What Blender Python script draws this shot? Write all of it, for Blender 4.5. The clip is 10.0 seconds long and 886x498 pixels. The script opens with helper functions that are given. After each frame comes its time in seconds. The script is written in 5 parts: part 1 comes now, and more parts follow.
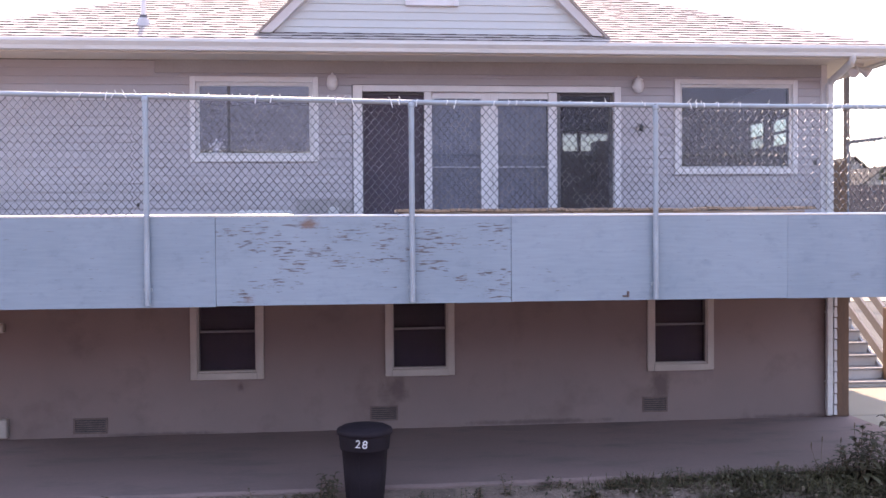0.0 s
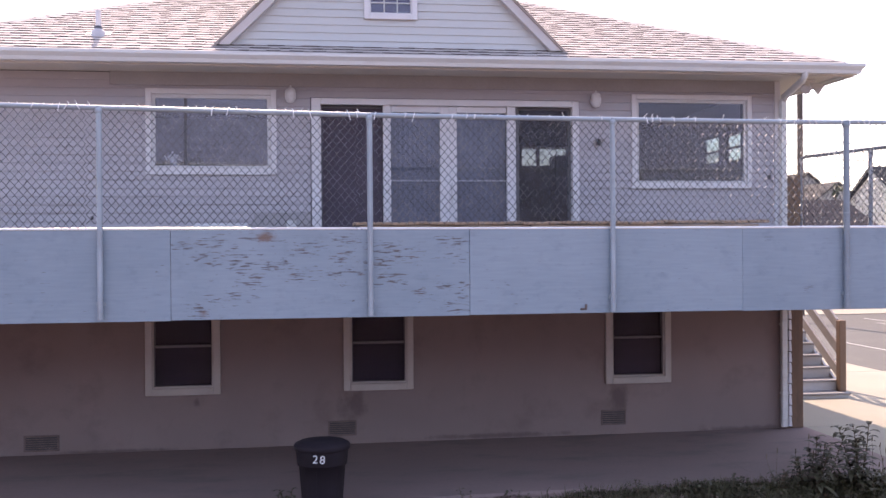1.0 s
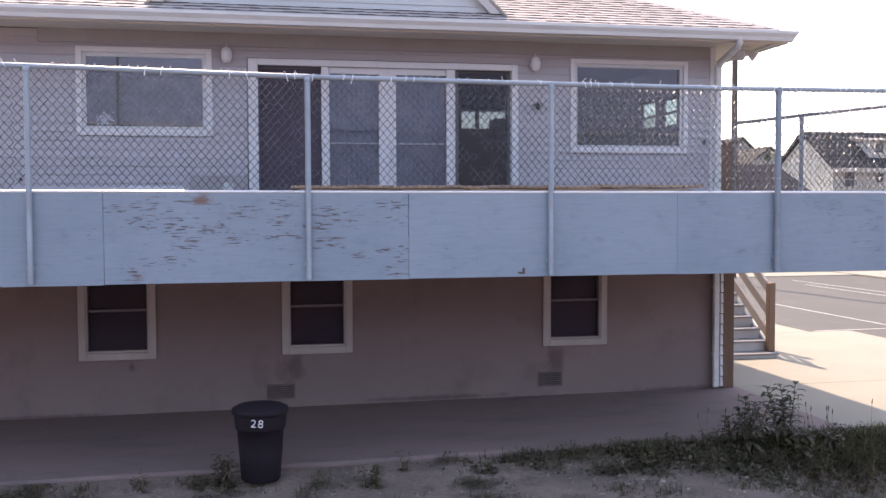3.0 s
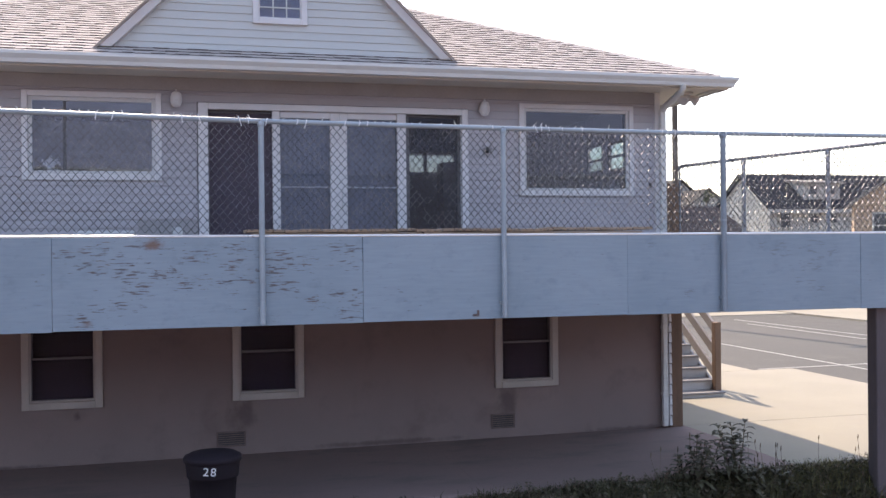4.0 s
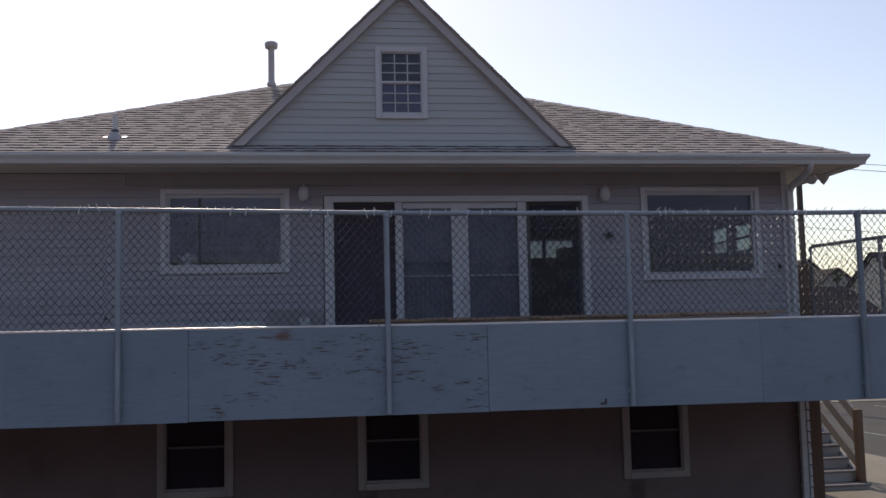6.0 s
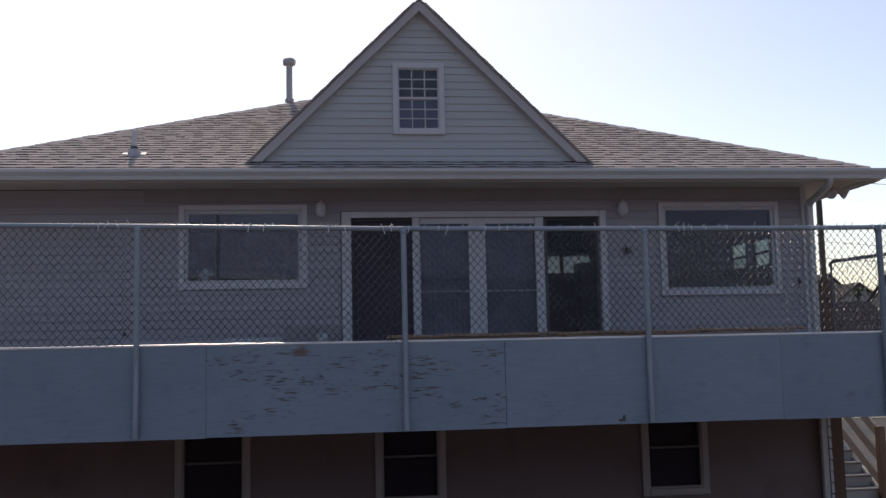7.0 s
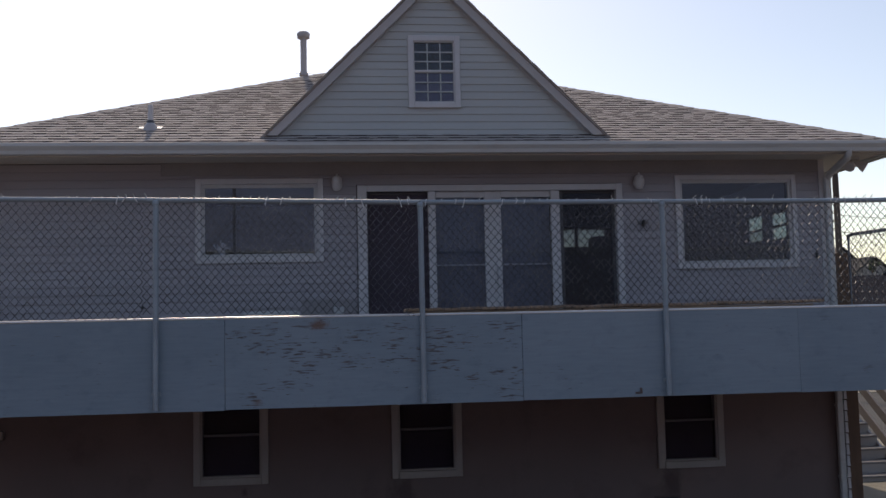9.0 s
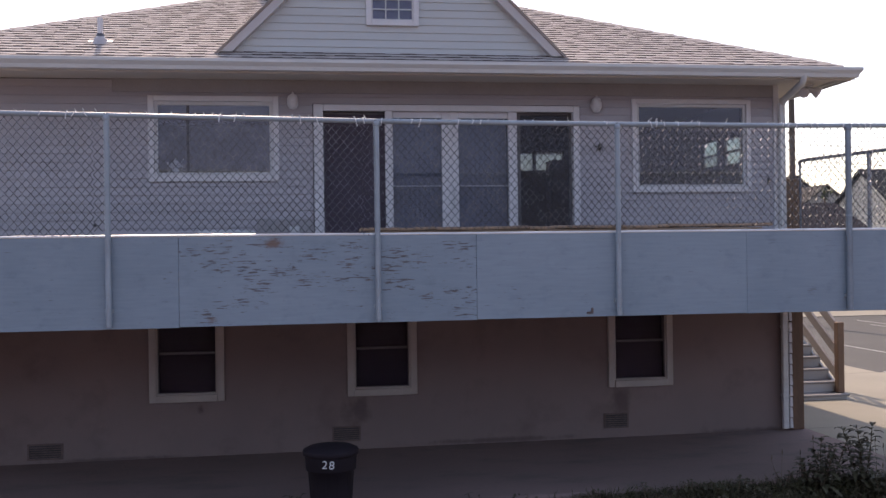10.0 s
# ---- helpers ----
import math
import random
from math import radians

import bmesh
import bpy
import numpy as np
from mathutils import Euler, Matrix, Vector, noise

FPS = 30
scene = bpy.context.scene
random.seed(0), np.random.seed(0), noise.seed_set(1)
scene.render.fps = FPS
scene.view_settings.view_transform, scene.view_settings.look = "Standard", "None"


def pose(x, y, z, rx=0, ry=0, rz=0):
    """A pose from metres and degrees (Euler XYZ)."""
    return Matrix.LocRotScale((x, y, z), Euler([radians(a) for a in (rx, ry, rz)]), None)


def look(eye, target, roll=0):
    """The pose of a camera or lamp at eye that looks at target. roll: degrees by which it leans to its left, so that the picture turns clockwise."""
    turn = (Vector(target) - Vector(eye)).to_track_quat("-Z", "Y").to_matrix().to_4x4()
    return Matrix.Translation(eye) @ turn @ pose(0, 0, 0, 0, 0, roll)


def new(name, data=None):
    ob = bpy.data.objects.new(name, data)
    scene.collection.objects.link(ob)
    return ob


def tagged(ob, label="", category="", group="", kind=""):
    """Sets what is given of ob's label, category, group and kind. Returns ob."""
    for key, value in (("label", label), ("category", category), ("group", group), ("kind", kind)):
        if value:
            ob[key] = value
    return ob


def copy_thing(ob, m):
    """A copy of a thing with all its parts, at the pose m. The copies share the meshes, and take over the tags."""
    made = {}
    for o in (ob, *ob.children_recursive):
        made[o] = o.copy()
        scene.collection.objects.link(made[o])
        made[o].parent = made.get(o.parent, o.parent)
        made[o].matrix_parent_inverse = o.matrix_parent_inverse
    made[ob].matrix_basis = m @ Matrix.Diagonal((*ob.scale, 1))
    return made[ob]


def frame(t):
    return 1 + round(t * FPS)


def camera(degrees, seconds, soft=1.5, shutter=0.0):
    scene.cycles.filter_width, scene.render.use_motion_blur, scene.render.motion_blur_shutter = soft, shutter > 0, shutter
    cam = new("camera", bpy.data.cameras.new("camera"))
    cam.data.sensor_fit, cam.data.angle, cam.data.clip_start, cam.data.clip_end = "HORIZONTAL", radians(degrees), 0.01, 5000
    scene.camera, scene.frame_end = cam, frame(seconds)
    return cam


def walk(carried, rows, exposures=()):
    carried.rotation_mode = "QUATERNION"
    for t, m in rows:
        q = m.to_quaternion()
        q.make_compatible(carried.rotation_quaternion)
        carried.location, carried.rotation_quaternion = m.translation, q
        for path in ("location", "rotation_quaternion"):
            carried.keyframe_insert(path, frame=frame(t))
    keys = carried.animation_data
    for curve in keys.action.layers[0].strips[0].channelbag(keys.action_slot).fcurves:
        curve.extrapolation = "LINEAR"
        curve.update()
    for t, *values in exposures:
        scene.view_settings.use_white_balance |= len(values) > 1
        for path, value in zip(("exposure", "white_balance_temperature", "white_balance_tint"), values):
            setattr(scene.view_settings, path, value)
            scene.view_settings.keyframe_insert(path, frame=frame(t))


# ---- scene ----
cam = camera(49.4, 10.0)

EXPOSURES = [(0.0, 2.48, 7960, 29), (0.5, 2.38, 7960, 29), (1.0, 2.13, 7960, 30), (2.0, 1.98, 7910, 30), (2.5, 2.23, 8010, 29), (3.2, 2.05, 7880, 21), (4.3, 1.6, 7680, 18), (4.6, 1.15, 7580, 17), (5.0, 0.65, 7430, 16), (5.5, 0.0, 7430, 17), (6.3, 0.05, 7430, 18), (7.0, 0.1, 7430, 18), (7.5, -0.05, 7530, 15), (8.5, -0.05, 7530, 15), (9.0, 0.0, 7530, 16), (9.4, 0.5, 7580, 20), (9.7, 1.05, 7780, 23), (10.0, 1.15, 7880, 24)]
PATH = [
    (0, (-1.478, -10.668, 2.187), (-1.298, -8.676, 2.147), -0.4),
    (0.3, (-1.458, -10.657, 2.191), (-1.239, -8.67, 2.143), -0.9),
    (0.5, (-1.453, -10.653, 2.192), (-1.202, -8.669, 2.143), -0.8),
    (0.7, (-1.453, -10.652, 2.186), (-1.179, -8.671, 2.151), -0.6),
    (1, (-1.456, -10.651, 2.174), (-1.195, -8.669, 2.164), -0.4),
    (1.2, (-1.464, -10.651, 2.172), (-1.234, -8.664, 2.17), -0.6),
    (1.5, (-1.474, -10.649, 2.172), (-1.298, -8.657, 2.174), -0.5),
    (1.7, (-1.474, -10.646, 2.177), (-1.333, -8.651, 2.168), -0.3),
    (2, (-1.473, -10.644, 2.188), (-1.365, -8.647, 2.164), -0.3),
    (2.2, (-1.469, -10.646, 2.189), (-1.362, -8.65, 2.158), -0.4),
    (2.5, (-1.462, -10.651, 2.189), (-1.306, -8.658, 2.143), -0.5),
    (2.8, (-1.459, -10.65, 2.188), (-1.185, -8.67, 2.12), -0.4),
    (3, (-1.45, -10.649, 2.187), (-1.066, -8.688, 2.098), -0.2),
    (3.2, (-1.434, -10.661, 2.192), (-0.954, -8.722, 2.102), 0),
    (3.4, (-1.444, -10.661, 2.192), (-0.913, -8.735, 2.11), -0.1),
    (3.7, (-1.486, -10.66, 2.191), (-0.947, -8.734, 2.14), -0.4),
    (4, (-1.538, -10.656, 2.19), (-1.04, -8.718, 2.189), -0.6),
    (4.3, (-1.574, -10.647, 2.189), (-1.132, -8.697, 2.253), -0.8),
    (4.5, (-1.584, -10.638, 2.214), (-1.172, -8.685, 2.33), -1),
    (4.6, (-1.59, -10.639, 2.213), (-1.196, -8.683, 2.361), -1.1),
    (4.7, (-1.594, -10.639, 2.212), (-1.227, -8.68, 2.385), -1.1),
    (4.8, (-1.597, -10.639, 2.21), (-1.258, -8.678, 2.4), -1),
    (5, (-1.601, -10.642, 2.208), (-1.296, -8.676, 2.412), -1.2),
    (5.2, (-1.6, -10.646, 2.212), (-1.306, -8.68, 2.429), -1.4),
    (5.5, (-1.597, -10.65, 2.218), (-1.315, -8.681, 2.426), -1.4),
    (5.7, (-1.598, -10.65, 2.216), (-1.322, -8.679, 2.414), -1.4),
    (6.1, (-1.606, -10.649, 2.207), (-1.347, -8.674, 2.382), -1.3),
    (6.5, (-1.615, -10.647, 2.197), (-1.374, -8.668, 2.362), -1.3),
    (6.8, (-1.618, -10.644, 2.194), (-1.388, -8.665, 2.377), -1.3),
    (6.9, (-1.609, -10.643, 2.205), (-1.38, -8.666, 2.404), -1.3),
    (7, (-1.6, -10.642, 2.217), (-1.372, -8.666, 2.429), -1.3),
    (7.2, (-1.602, -10.641, 2.218), (-1.365, -8.667, 2.436), -1.2),
    (7.5, (-1.605, -10.641, 2.218), (-1.331, -8.671, 2.426), -1),
    (8, (-1.598, -10.635, 2.219), (-1.314, -8.668, 2.441), -0.9),
    (8.5, (-1.6, -10.624, 2.211), (-1.323, -8.656, 2.435), -1.1),
    (8.8, (-1.626, -10.631, 2.21), (-1.39, -8.654, 2.399), -1.3),
    (9, (-1.639, -10.64, 2.207), (-1.437, -8.656, 2.367), -1.3),
    (9.2, (-1.639, -10.648, 2.199), (-1.452, -8.662, 2.336), -1.3),
    (9.5, (-1.634, -10.657, 2.183), (-1.427, -8.67, 2.259), -0.9),
    (9.7, (-1.626, -10.66, 2.176), (-1.395, -8.674, 2.22), -0.8),
    (10, (-1.607, -10.663, 2.172), (-1.324, -8.684, 2.173), -0.8),
]
walk(cam, [(t, look(eye, target, roll)) for t, eye, target, roll in PATH], EXPOSURES)

# ---- light ----
SUN_TO = Vector((-0.13, 1.0, 0.96)).normalized()
sun_el = math.asin(SUN_TO.z)
sun_az = math.atan2(SUN_TO.x, SUN_TO.y)
world = bpy.data.worlds.new("sky")
scene.world = world
world.use_nodes = True
wn, wl = world.node_tree.nodes, world.node_tree.links
sky = wn.new("ShaderNodeTexSky")
sky.sky_type = "NISHITA"
sky.sun_disc = False
sky.sun_elevation = sun_el
sky.sun_rotation = sun_az
sky.dust_density = 0.9
sky.air_density = 1.0
sky.ozone_density = 1.2
wl.new(sky.outputs[0], wn["Background"].inputs[0])
wn["Background"].inputs[1].default_value = 0.15
sun_data = bpy.data.lights.new("sun", "SUN")
sun_data.energy, sun_data.angle, sun_data.color = 2.1, radians(0.53), (1.0, 0.94, 0.85)
sun = new("sun", sun_data)
sun.matrix_world = look(SUN_TO * 30, (0, 0, 0))


# ---- materials ----
def ramp(nt, fac, stops):
    r = nt.nodes.new("ShaderNodeValToRGB")
    while len(r.color_ramp.elements) < len(stops):
        r.color_ramp.elements.new(0.5)
    for e, (p, c) in zip(r.color_ramp.elements, stops):
        e.position, e.color = p, (*c, 1) if len(c) == 3 else c
    nt.links.new(fac, r.inputs[0])
    return r.outputs[0]


def coords(nt, scale=(1, 1, 1), turn=(0, 0, 0)):
    c = nt.nodes.new("ShaderNodeNewGeometry")
    m = nt.nodes.new("ShaderNodeMapping")
    m.inputs["Scale"].default_value = scale
    m.inputs["Rotation"].default_value = turn
    nt.links.new(c.outputs["Position"], m.inputs[0])
    return m.outputs[0]


def noise_tex(nt, vec, scale, detail=4.0, rough=0.55):
    n = nt.nodes.new("ShaderNodeTexNoise")
    n.inputs["Scale"].default_value, n.inputs["Detail"].default_value, n.inputs["Roughness"].default_value = scale, detail, rough
    nt.links.new(vec, n.inputs["Vector"])
    return n.outputs["Fac"]


def mixc(nt, fac, a, b, mode="MIX"):
    m = nt.nodes.new("ShaderNodeMix")
    m.data_type, m.blend_type = "RGBA", mode
    for i, v in ((0, fac), (6, a), (7, b)):
        if isinstance(v, (int, float)):
            m.inputs[i].default_value = v
        elif isinstance(v, tuple):
            m.inputs[i].default_value = (*v, 1)
        else:
            nt.links.new(v, m.inputs[i])
    return m.outputs[2]


def shade(c, k):
    return tuple(min(1.0, v * k) for v in c)


def surface(name, base, rough=0.7, vary=0.12, big=1.5, fine=40.0, bump=0.15, metal=0.0, spread=0.0, stretch=(1, 1, 1), island=0.0, dirt=None, dirt_amount=0.5, spec=0.5, depth=0.004):
    """A material with colour variation at two scales, fine relief and, if given, dirt in patches."""
    m = bpy.data.materials.new(name)
    m.use_nodes = True
    nt = m.node_tree
    b = nt.nodes["Principled BSDF"]
    v = coords(nt, stretch)
    n1, n2 = noise_tex(nt, v, big, 5), noise_tex(nt, v, fine, 3)
    col = ramp(nt, n1, [(0.3, shade(base, 1 - vary)), (0.7, shade(base, 1 + vary))])
    g = ramp(nt, n2, [(0.25, (1 - vary * 0.9,) * 3), (0.75, (1 + vary * 0.35,) * 3)])
    col = mixc(nt, 1.0, col, g, "MULTIPLY")
    if dirt:
        n3 = noise_tex(nt, v, big * 2.3 + 0.31, 7, 0.65)
        col = mixc(nt, ramp(nt, n3, [(0.52, (0, 0, 0)), (0.72, (dirt_amount,) * 3)]), col, dirt)
    for amount, source in ((spread, "o"), (island, "i")):
        if amount:
            if source == "o":
                r = nt.nodes.new("ShaderNodeObjectInfo").outputs["Random"]
            else:
                r = nt.nodes.new("ShaderNodeNewGeometry").outputs["Random Per Island"]
            col = mixc(nt, 1.0, col, ramp(nt, r, [(0.0, (1 - amount,) * 3), (1.0, (1 + amount,) * 3)]), "MULTIPLY")
    nt.links.new(col, b.inputs["Base Color"])
    rr = ramp(nt, n1, [(0.2, (max(0.0, rough - 0.08),) * 3), (0.8, (min(1.0, rough + 0.08),) * 3)])
    nt.links.new(rr, b.inputs["Roughness"])
    b.inputs["Metallic"].default_value = metal
    b.inputs["Specular IOR Level"].default_value = spec
    if bump:
        bm = nt.nodes.new("ShaderNodeBump")
        bm.inputs["Strength"].default_value, bm.inputs["Distance"].default_value = bump, depth
        nt.links.new(n2, bm.inputs["Height"])
        nt.links.new(bm.outputs[0], b.inputs["Normal"])
    return m


SIDING = surface("siding_vinyl", (0.402, 0.374, 0.388), 0.5, 0.06, 0.9, 60, 0.1, stretch=(0.35, 1, 2.5), spread=0.05, dirt=(0.33, 0.31, 0.29), dirt_amount=0.2)
GABLE_SIDING = surface("gable_siding", (0.51, 0.515, 0.495), 0.5, 0.05, 0.8, 60, 0.1, stretch=(0.35, 1, 2.5), spread=0.04)
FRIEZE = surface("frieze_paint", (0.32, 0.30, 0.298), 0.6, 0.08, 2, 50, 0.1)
STUCCO = surface("stucco", (0.24, 0.178, 0.163), 0.9, 0.10, 0.7, 90, 0.5, dirt=(0.15, 0.10, 0.09), dirt_amount=0.5)
TRIM = surface("white_trim", (0.645, 0.622, 0.618), 0.5, 0.06, 3, 70, 0.1, dirt=(0.55, 0.52, 0.48), dirt_amount=0.3)
BASE_TRIM = surface("cream_trim", (0.44, 0.385, 0.345), 0.55, 0.08, 3, 70, 0.1, dirt=(0.42, 0.37, 0.32), dirt_amount=0.4)
RAKE = surface("rake_paint", (0.52, 0.48, 0.46), 0.55, 0.06, 3, 60, 0.1)
GUTTER = surface("gutter_enamel", (0.62, 0.61, 0.58), 0.4, 0.06, 2, 50, 0.05, stretch=(0.4, 1, 3), dirt=(0.4, 0.38, 0.35), dirt_amount=0.4)
SOFFIT = surface("soffit_paint", (0.62, 0.57, 0.50), 0.7, 0.05, 2, 40, 0.1)
SHINGLE = surface("shingle_tan", (0.46, 0.402, 0.362), 0.95, 0.07, 2.2, 120, 0.8, spread=0.05, island=0.07, spec=0.2)
# Shadow lines of the courses, painted dark on the tabs' front edges.
SHADOW_EDGE = surface("shingle_shadow_edge", (0.105, 0.083, 0.075), 0.95, 0.2, 3, 90, 0.3, spec=0.2)
ROOF_DECK = surface("roof_felt", (0.19, 0.155, 0.135), 0.95, 0.15, 2, 80, 0.5)
GALV = surface("galvanised_paint", (0.31, 0.365, 0.40), 0.42, 0.12, 4, 80, 0.1, metal=0.1)
GALV_WORN = surface("worn_galvanised_paint", (0.225, 0.27, 0.305), 0.45, 0.14, 4, 80, 0.1, metal=0.15)
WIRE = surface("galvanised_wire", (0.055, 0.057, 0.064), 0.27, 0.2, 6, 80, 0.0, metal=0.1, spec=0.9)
# Same wire as the mesh, with the sun's glint painted in as near-white.
LIT_BARB = surface("sunlit_wire", (0.78, 0.78, 0.77), 0.3, 0.1, 6, 80, 0.0)
CAP_METAL = surface("cap_metal", (0.78, 0.77, 0.75), 0.33, 0.08, 5, 60, 0.0, metal=0.85)
FLUE_METAL = surface("flue_metal", (0.50, 0.465, 0.46), 0.65, 0.10, 4, 60, 0.1)
BARE_GALV = surface("weathered_galvanised", (0.26, 0.28, 0.31), 0.5, 0.12, 4, 60, 0.1, metal=0.6)
LUMBER = surface("fresh_lumber", (0.38, 0.265, 0.18), 0.75, 0.16, 3, 60, 0.3, stretch=(1, 1, 0.2), spread=0.14)
CEDAR = surface("cedar_post", (0.215, 0.128, 0.08), 0.75, 0.18, 2.5, 50, 0.3, stretch=(3, 3, 0.35), spread=0.1)
CEDAR_DARK = surface("dark_cedar", (0.165, 0.095, 0.06), 0.8, 0.2, 2.5, 50, 0.35, stretch=(3, 3, 0.35), dirt=(0.10, 0.06, 0.042), dirt_amount=0.6)
DARK_POST = surface("weathered_post", (0.105, 0.082, 0.084), 0.85, 0.18, 2.5, 50, 0.4, stretch=(3, 3, 0.35))
STAIR_WHITE = surface("stair_white", (0.49, 0.455, 0.42), 0.6, 0.07, 3, 60, 0.1, dirt=(0.4, 0.38, 0.36), dirt_amount=0.4)
TREAD = surface("tread_grey", (0.27, 0.25, 0.24), 0.8, 0.14, 3, 50, 0.2, stretch=(0.4, 2, 1))
RAIL_WOOD = surface("rail_wood", (0.36, 0.315, 0.28), 0.75, 0.14, 3, 60, 0.25, stretch=(3, 0.5, 0.5), spread=0.1)
DECKING = surface("decking", (0.30, 0.28, 0.27), 0.85, 0.14, 2, 50, 0.3, stretch=(0.3, 3, 1), spread=0.12)
CONCRETE = surface("concrete", (0.262, 0.236, 0.182), 0.9, 0.10, 0.6, 55, 0.35, dirt=(0.25, 0.22, 0.185), dirt_amount=0.45)
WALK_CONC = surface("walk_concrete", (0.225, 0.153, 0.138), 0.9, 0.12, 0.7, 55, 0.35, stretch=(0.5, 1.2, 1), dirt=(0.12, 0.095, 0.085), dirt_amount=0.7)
ASPHALT = surface("asphalt", (0.064, 0.060, 0.053), 0.93, 0.12, 0.35, 90, 0.5, dirt=(0.105, 0.096, 0.085), dirt_amount=0.4)
LINE_PAINT = surface("line_paint", (0.36, 0.35, 0.32), 0.8, 0.1, 3, 60, 0.2, dirt=(0.3, 0.3, 0.29), dirt_amount=0.5)
SOIL = surface("sandy_soil", (0.225, 0.160, 0.125), 0.98, 0.28, 1.6, 28, 1.0, dirt=(0.08, 0.058, 0.043), dirt_amount=0.85, depth=0.03)
LEAF = surface("weed_leaf", (0.064, 0.056, 0.028), 0.6, 0.25, 6, 40, 0.1, island=0.35)
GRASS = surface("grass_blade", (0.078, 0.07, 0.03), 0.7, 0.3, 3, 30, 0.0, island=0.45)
# Lit copy of the grass: sunlight is painted into the lighter colour.
LIT_GRASS = surface("lit_grass_blade", (0.19, 0.17, 0.066), 0.7, 0.3, 3, 30, 0.0, island=0.45)
SAND = surface("pale_sand", (0.31, 0.265, 0.22), 0.98, 0.15, 4, 60, 0.6, depth=0.02)
DRY = surface("dry_stalk", (0.14, 0.10, 0.065), 0.8, 0.2, 4, 40, 0.0, island=0.3)
STONE = surface("pebble", (0.32, 0.26, 0.21), 0.9, 0.2, 9, 60, 0.3, island=0.35)
BIN_PLASTIC = surface("bin_plastic", (0.02, 0.014, 0.018), 0.75, 0.15, 5, 60, 0.15, spec=0.2)
WHITE_PAINT = surface("stencil_white", (0.75, 0.75, 0.74), 0.7, 0.08, 20, 80, 0.0)
BLACK = surface("black_fitting", (0.03, 0.03, 0.032), 0.5, 0.1, 10, 60, 0.0)
LAMP_GLASS = surface("opal_glass", (0.64, 0.62, 0.61), 0.3, 0.03, 8, 60, 0.0)
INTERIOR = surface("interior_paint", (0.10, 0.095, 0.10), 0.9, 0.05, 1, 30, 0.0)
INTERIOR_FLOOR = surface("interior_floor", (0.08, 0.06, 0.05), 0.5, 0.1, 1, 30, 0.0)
# Near-black colour stands in for the gloom of unlit rooms.
DARK_ROOM = surface("unlit_room", (0.05, 0.045, 0.045), 0.9, 0.05, 1, 30, 0.0)
LOW_SASH = surface("basement_sash", (0.13, 0.11, 0.115), 0.5, 0.08, 4, 60, 0.05)
SASH = surface("sash_vinyl", (0.58, 0.565, 0.555), 0.45, 0.05, 4, 60, 0.05)
DARK_SASH = surface("screen_frame", (0.10, 0.095, 0.10), 0.5, 0.08, 4, 60, 0.05)
BLIND = surface("blind_fabric", (0.21, 0.19, 0.26), 0.9, 0.06, 2, 50, 0.1)
CURTAIN = surface("curtain_cloth", (0.17, 0.125, 0.155), 0.95, 0.1, 3, 60, 0.1)
PETAL = surface("pale_petal", (0.86, 0.80, 0.70), 0.9, 0.08, 8, 60, 0.0)
RUST = surface("vent_metal", (0.15, 0.105, 0.095), 0.75, 0.2, 9, 60, 0.2)
BARK = surface("bark", (0.13, 0.10, 0.08), 0.95, 0.2, 6, 40, 0.6, stretch=(2, 2, 0.4))
POLE_WOOD = surface("pole_wood", (0.12, 0.09, 0.07), 0.9, 0.2, 3, 40, 0.4, stretch=(3, 3, 0.3))
CABLE = surface("cable", (0.03, 0.03, 0.03), 0.6, 0.05, 3, 30, 0.0)
FAR_WHITE = surface("far_white_siding", (0.37, 0.37, 0.345), 0.7, 0.05, 0.5, 20, 0.05)
FAR_ROOF = surface("far_dark_roof", (0.026, 0.029, 0.036), 0.98, 0.12, 0.6, 15, 0.2, spec=0.04)
FAR_SLATE = surface("far_slate_roof", (0.062, 0.058, 0.054), 0.95, 0.15, 0.6, 15, 0.2, spec=0.1)
FAR_PALE = surface("far_pale_siding", (0.33, 0.32, 0.29), 0.8, 0.06, 0.5, 20, 0.05)
FAR_BROWN = surface("far_brown_roof", (0.075, 0.052, 0.045), 0.9, 0.12, 0.6, 15, 0.2)
FAR_GREY = surface("far_grey_roof", (0.24, 0.22, 0.20), 0.9, 0.12, 0.6, 15, 0.2)
FAR_TAN = surface("far_tan_siding", (0.36, 0.25, 0.17), 0.8, 0.06, 0.5, 20, 0.05)
FAR_GLASS = surface("far_pane", (0.05, 0.055, 0.06), 0.15, 0.1, 1, 10, 0.0)
FENCE_BROWN = surface("fence_stain", (0.15, 0.095, 0.075), 0.85, 0.15, 2, 40, 0.2, stretch=(3, 3, 0.4), spread=0.12)
BLUE_PLASTIC = surface("blue_plastic", (0.018, 0.021, 0.045), 0.6, 0.1, 4, 50, 0.1)
COOLER = surface("white_plastic", (0.52, 0.52, 0.51), 0.35, 0.05, 4, 50, 0.05)
# Haze is put into the blue of this added, unseen ridge.
RIDGE = surface("unseen_ridge", (0.125, 0.155, 0.235), 0.95, 0.2, 0.02, 0.3, 0.0)
BUSH = surface("bush_leaf", (0.06, 0.08, 0.03), 0.75, 0.25, 2, 20, 0.0, island=0.4)


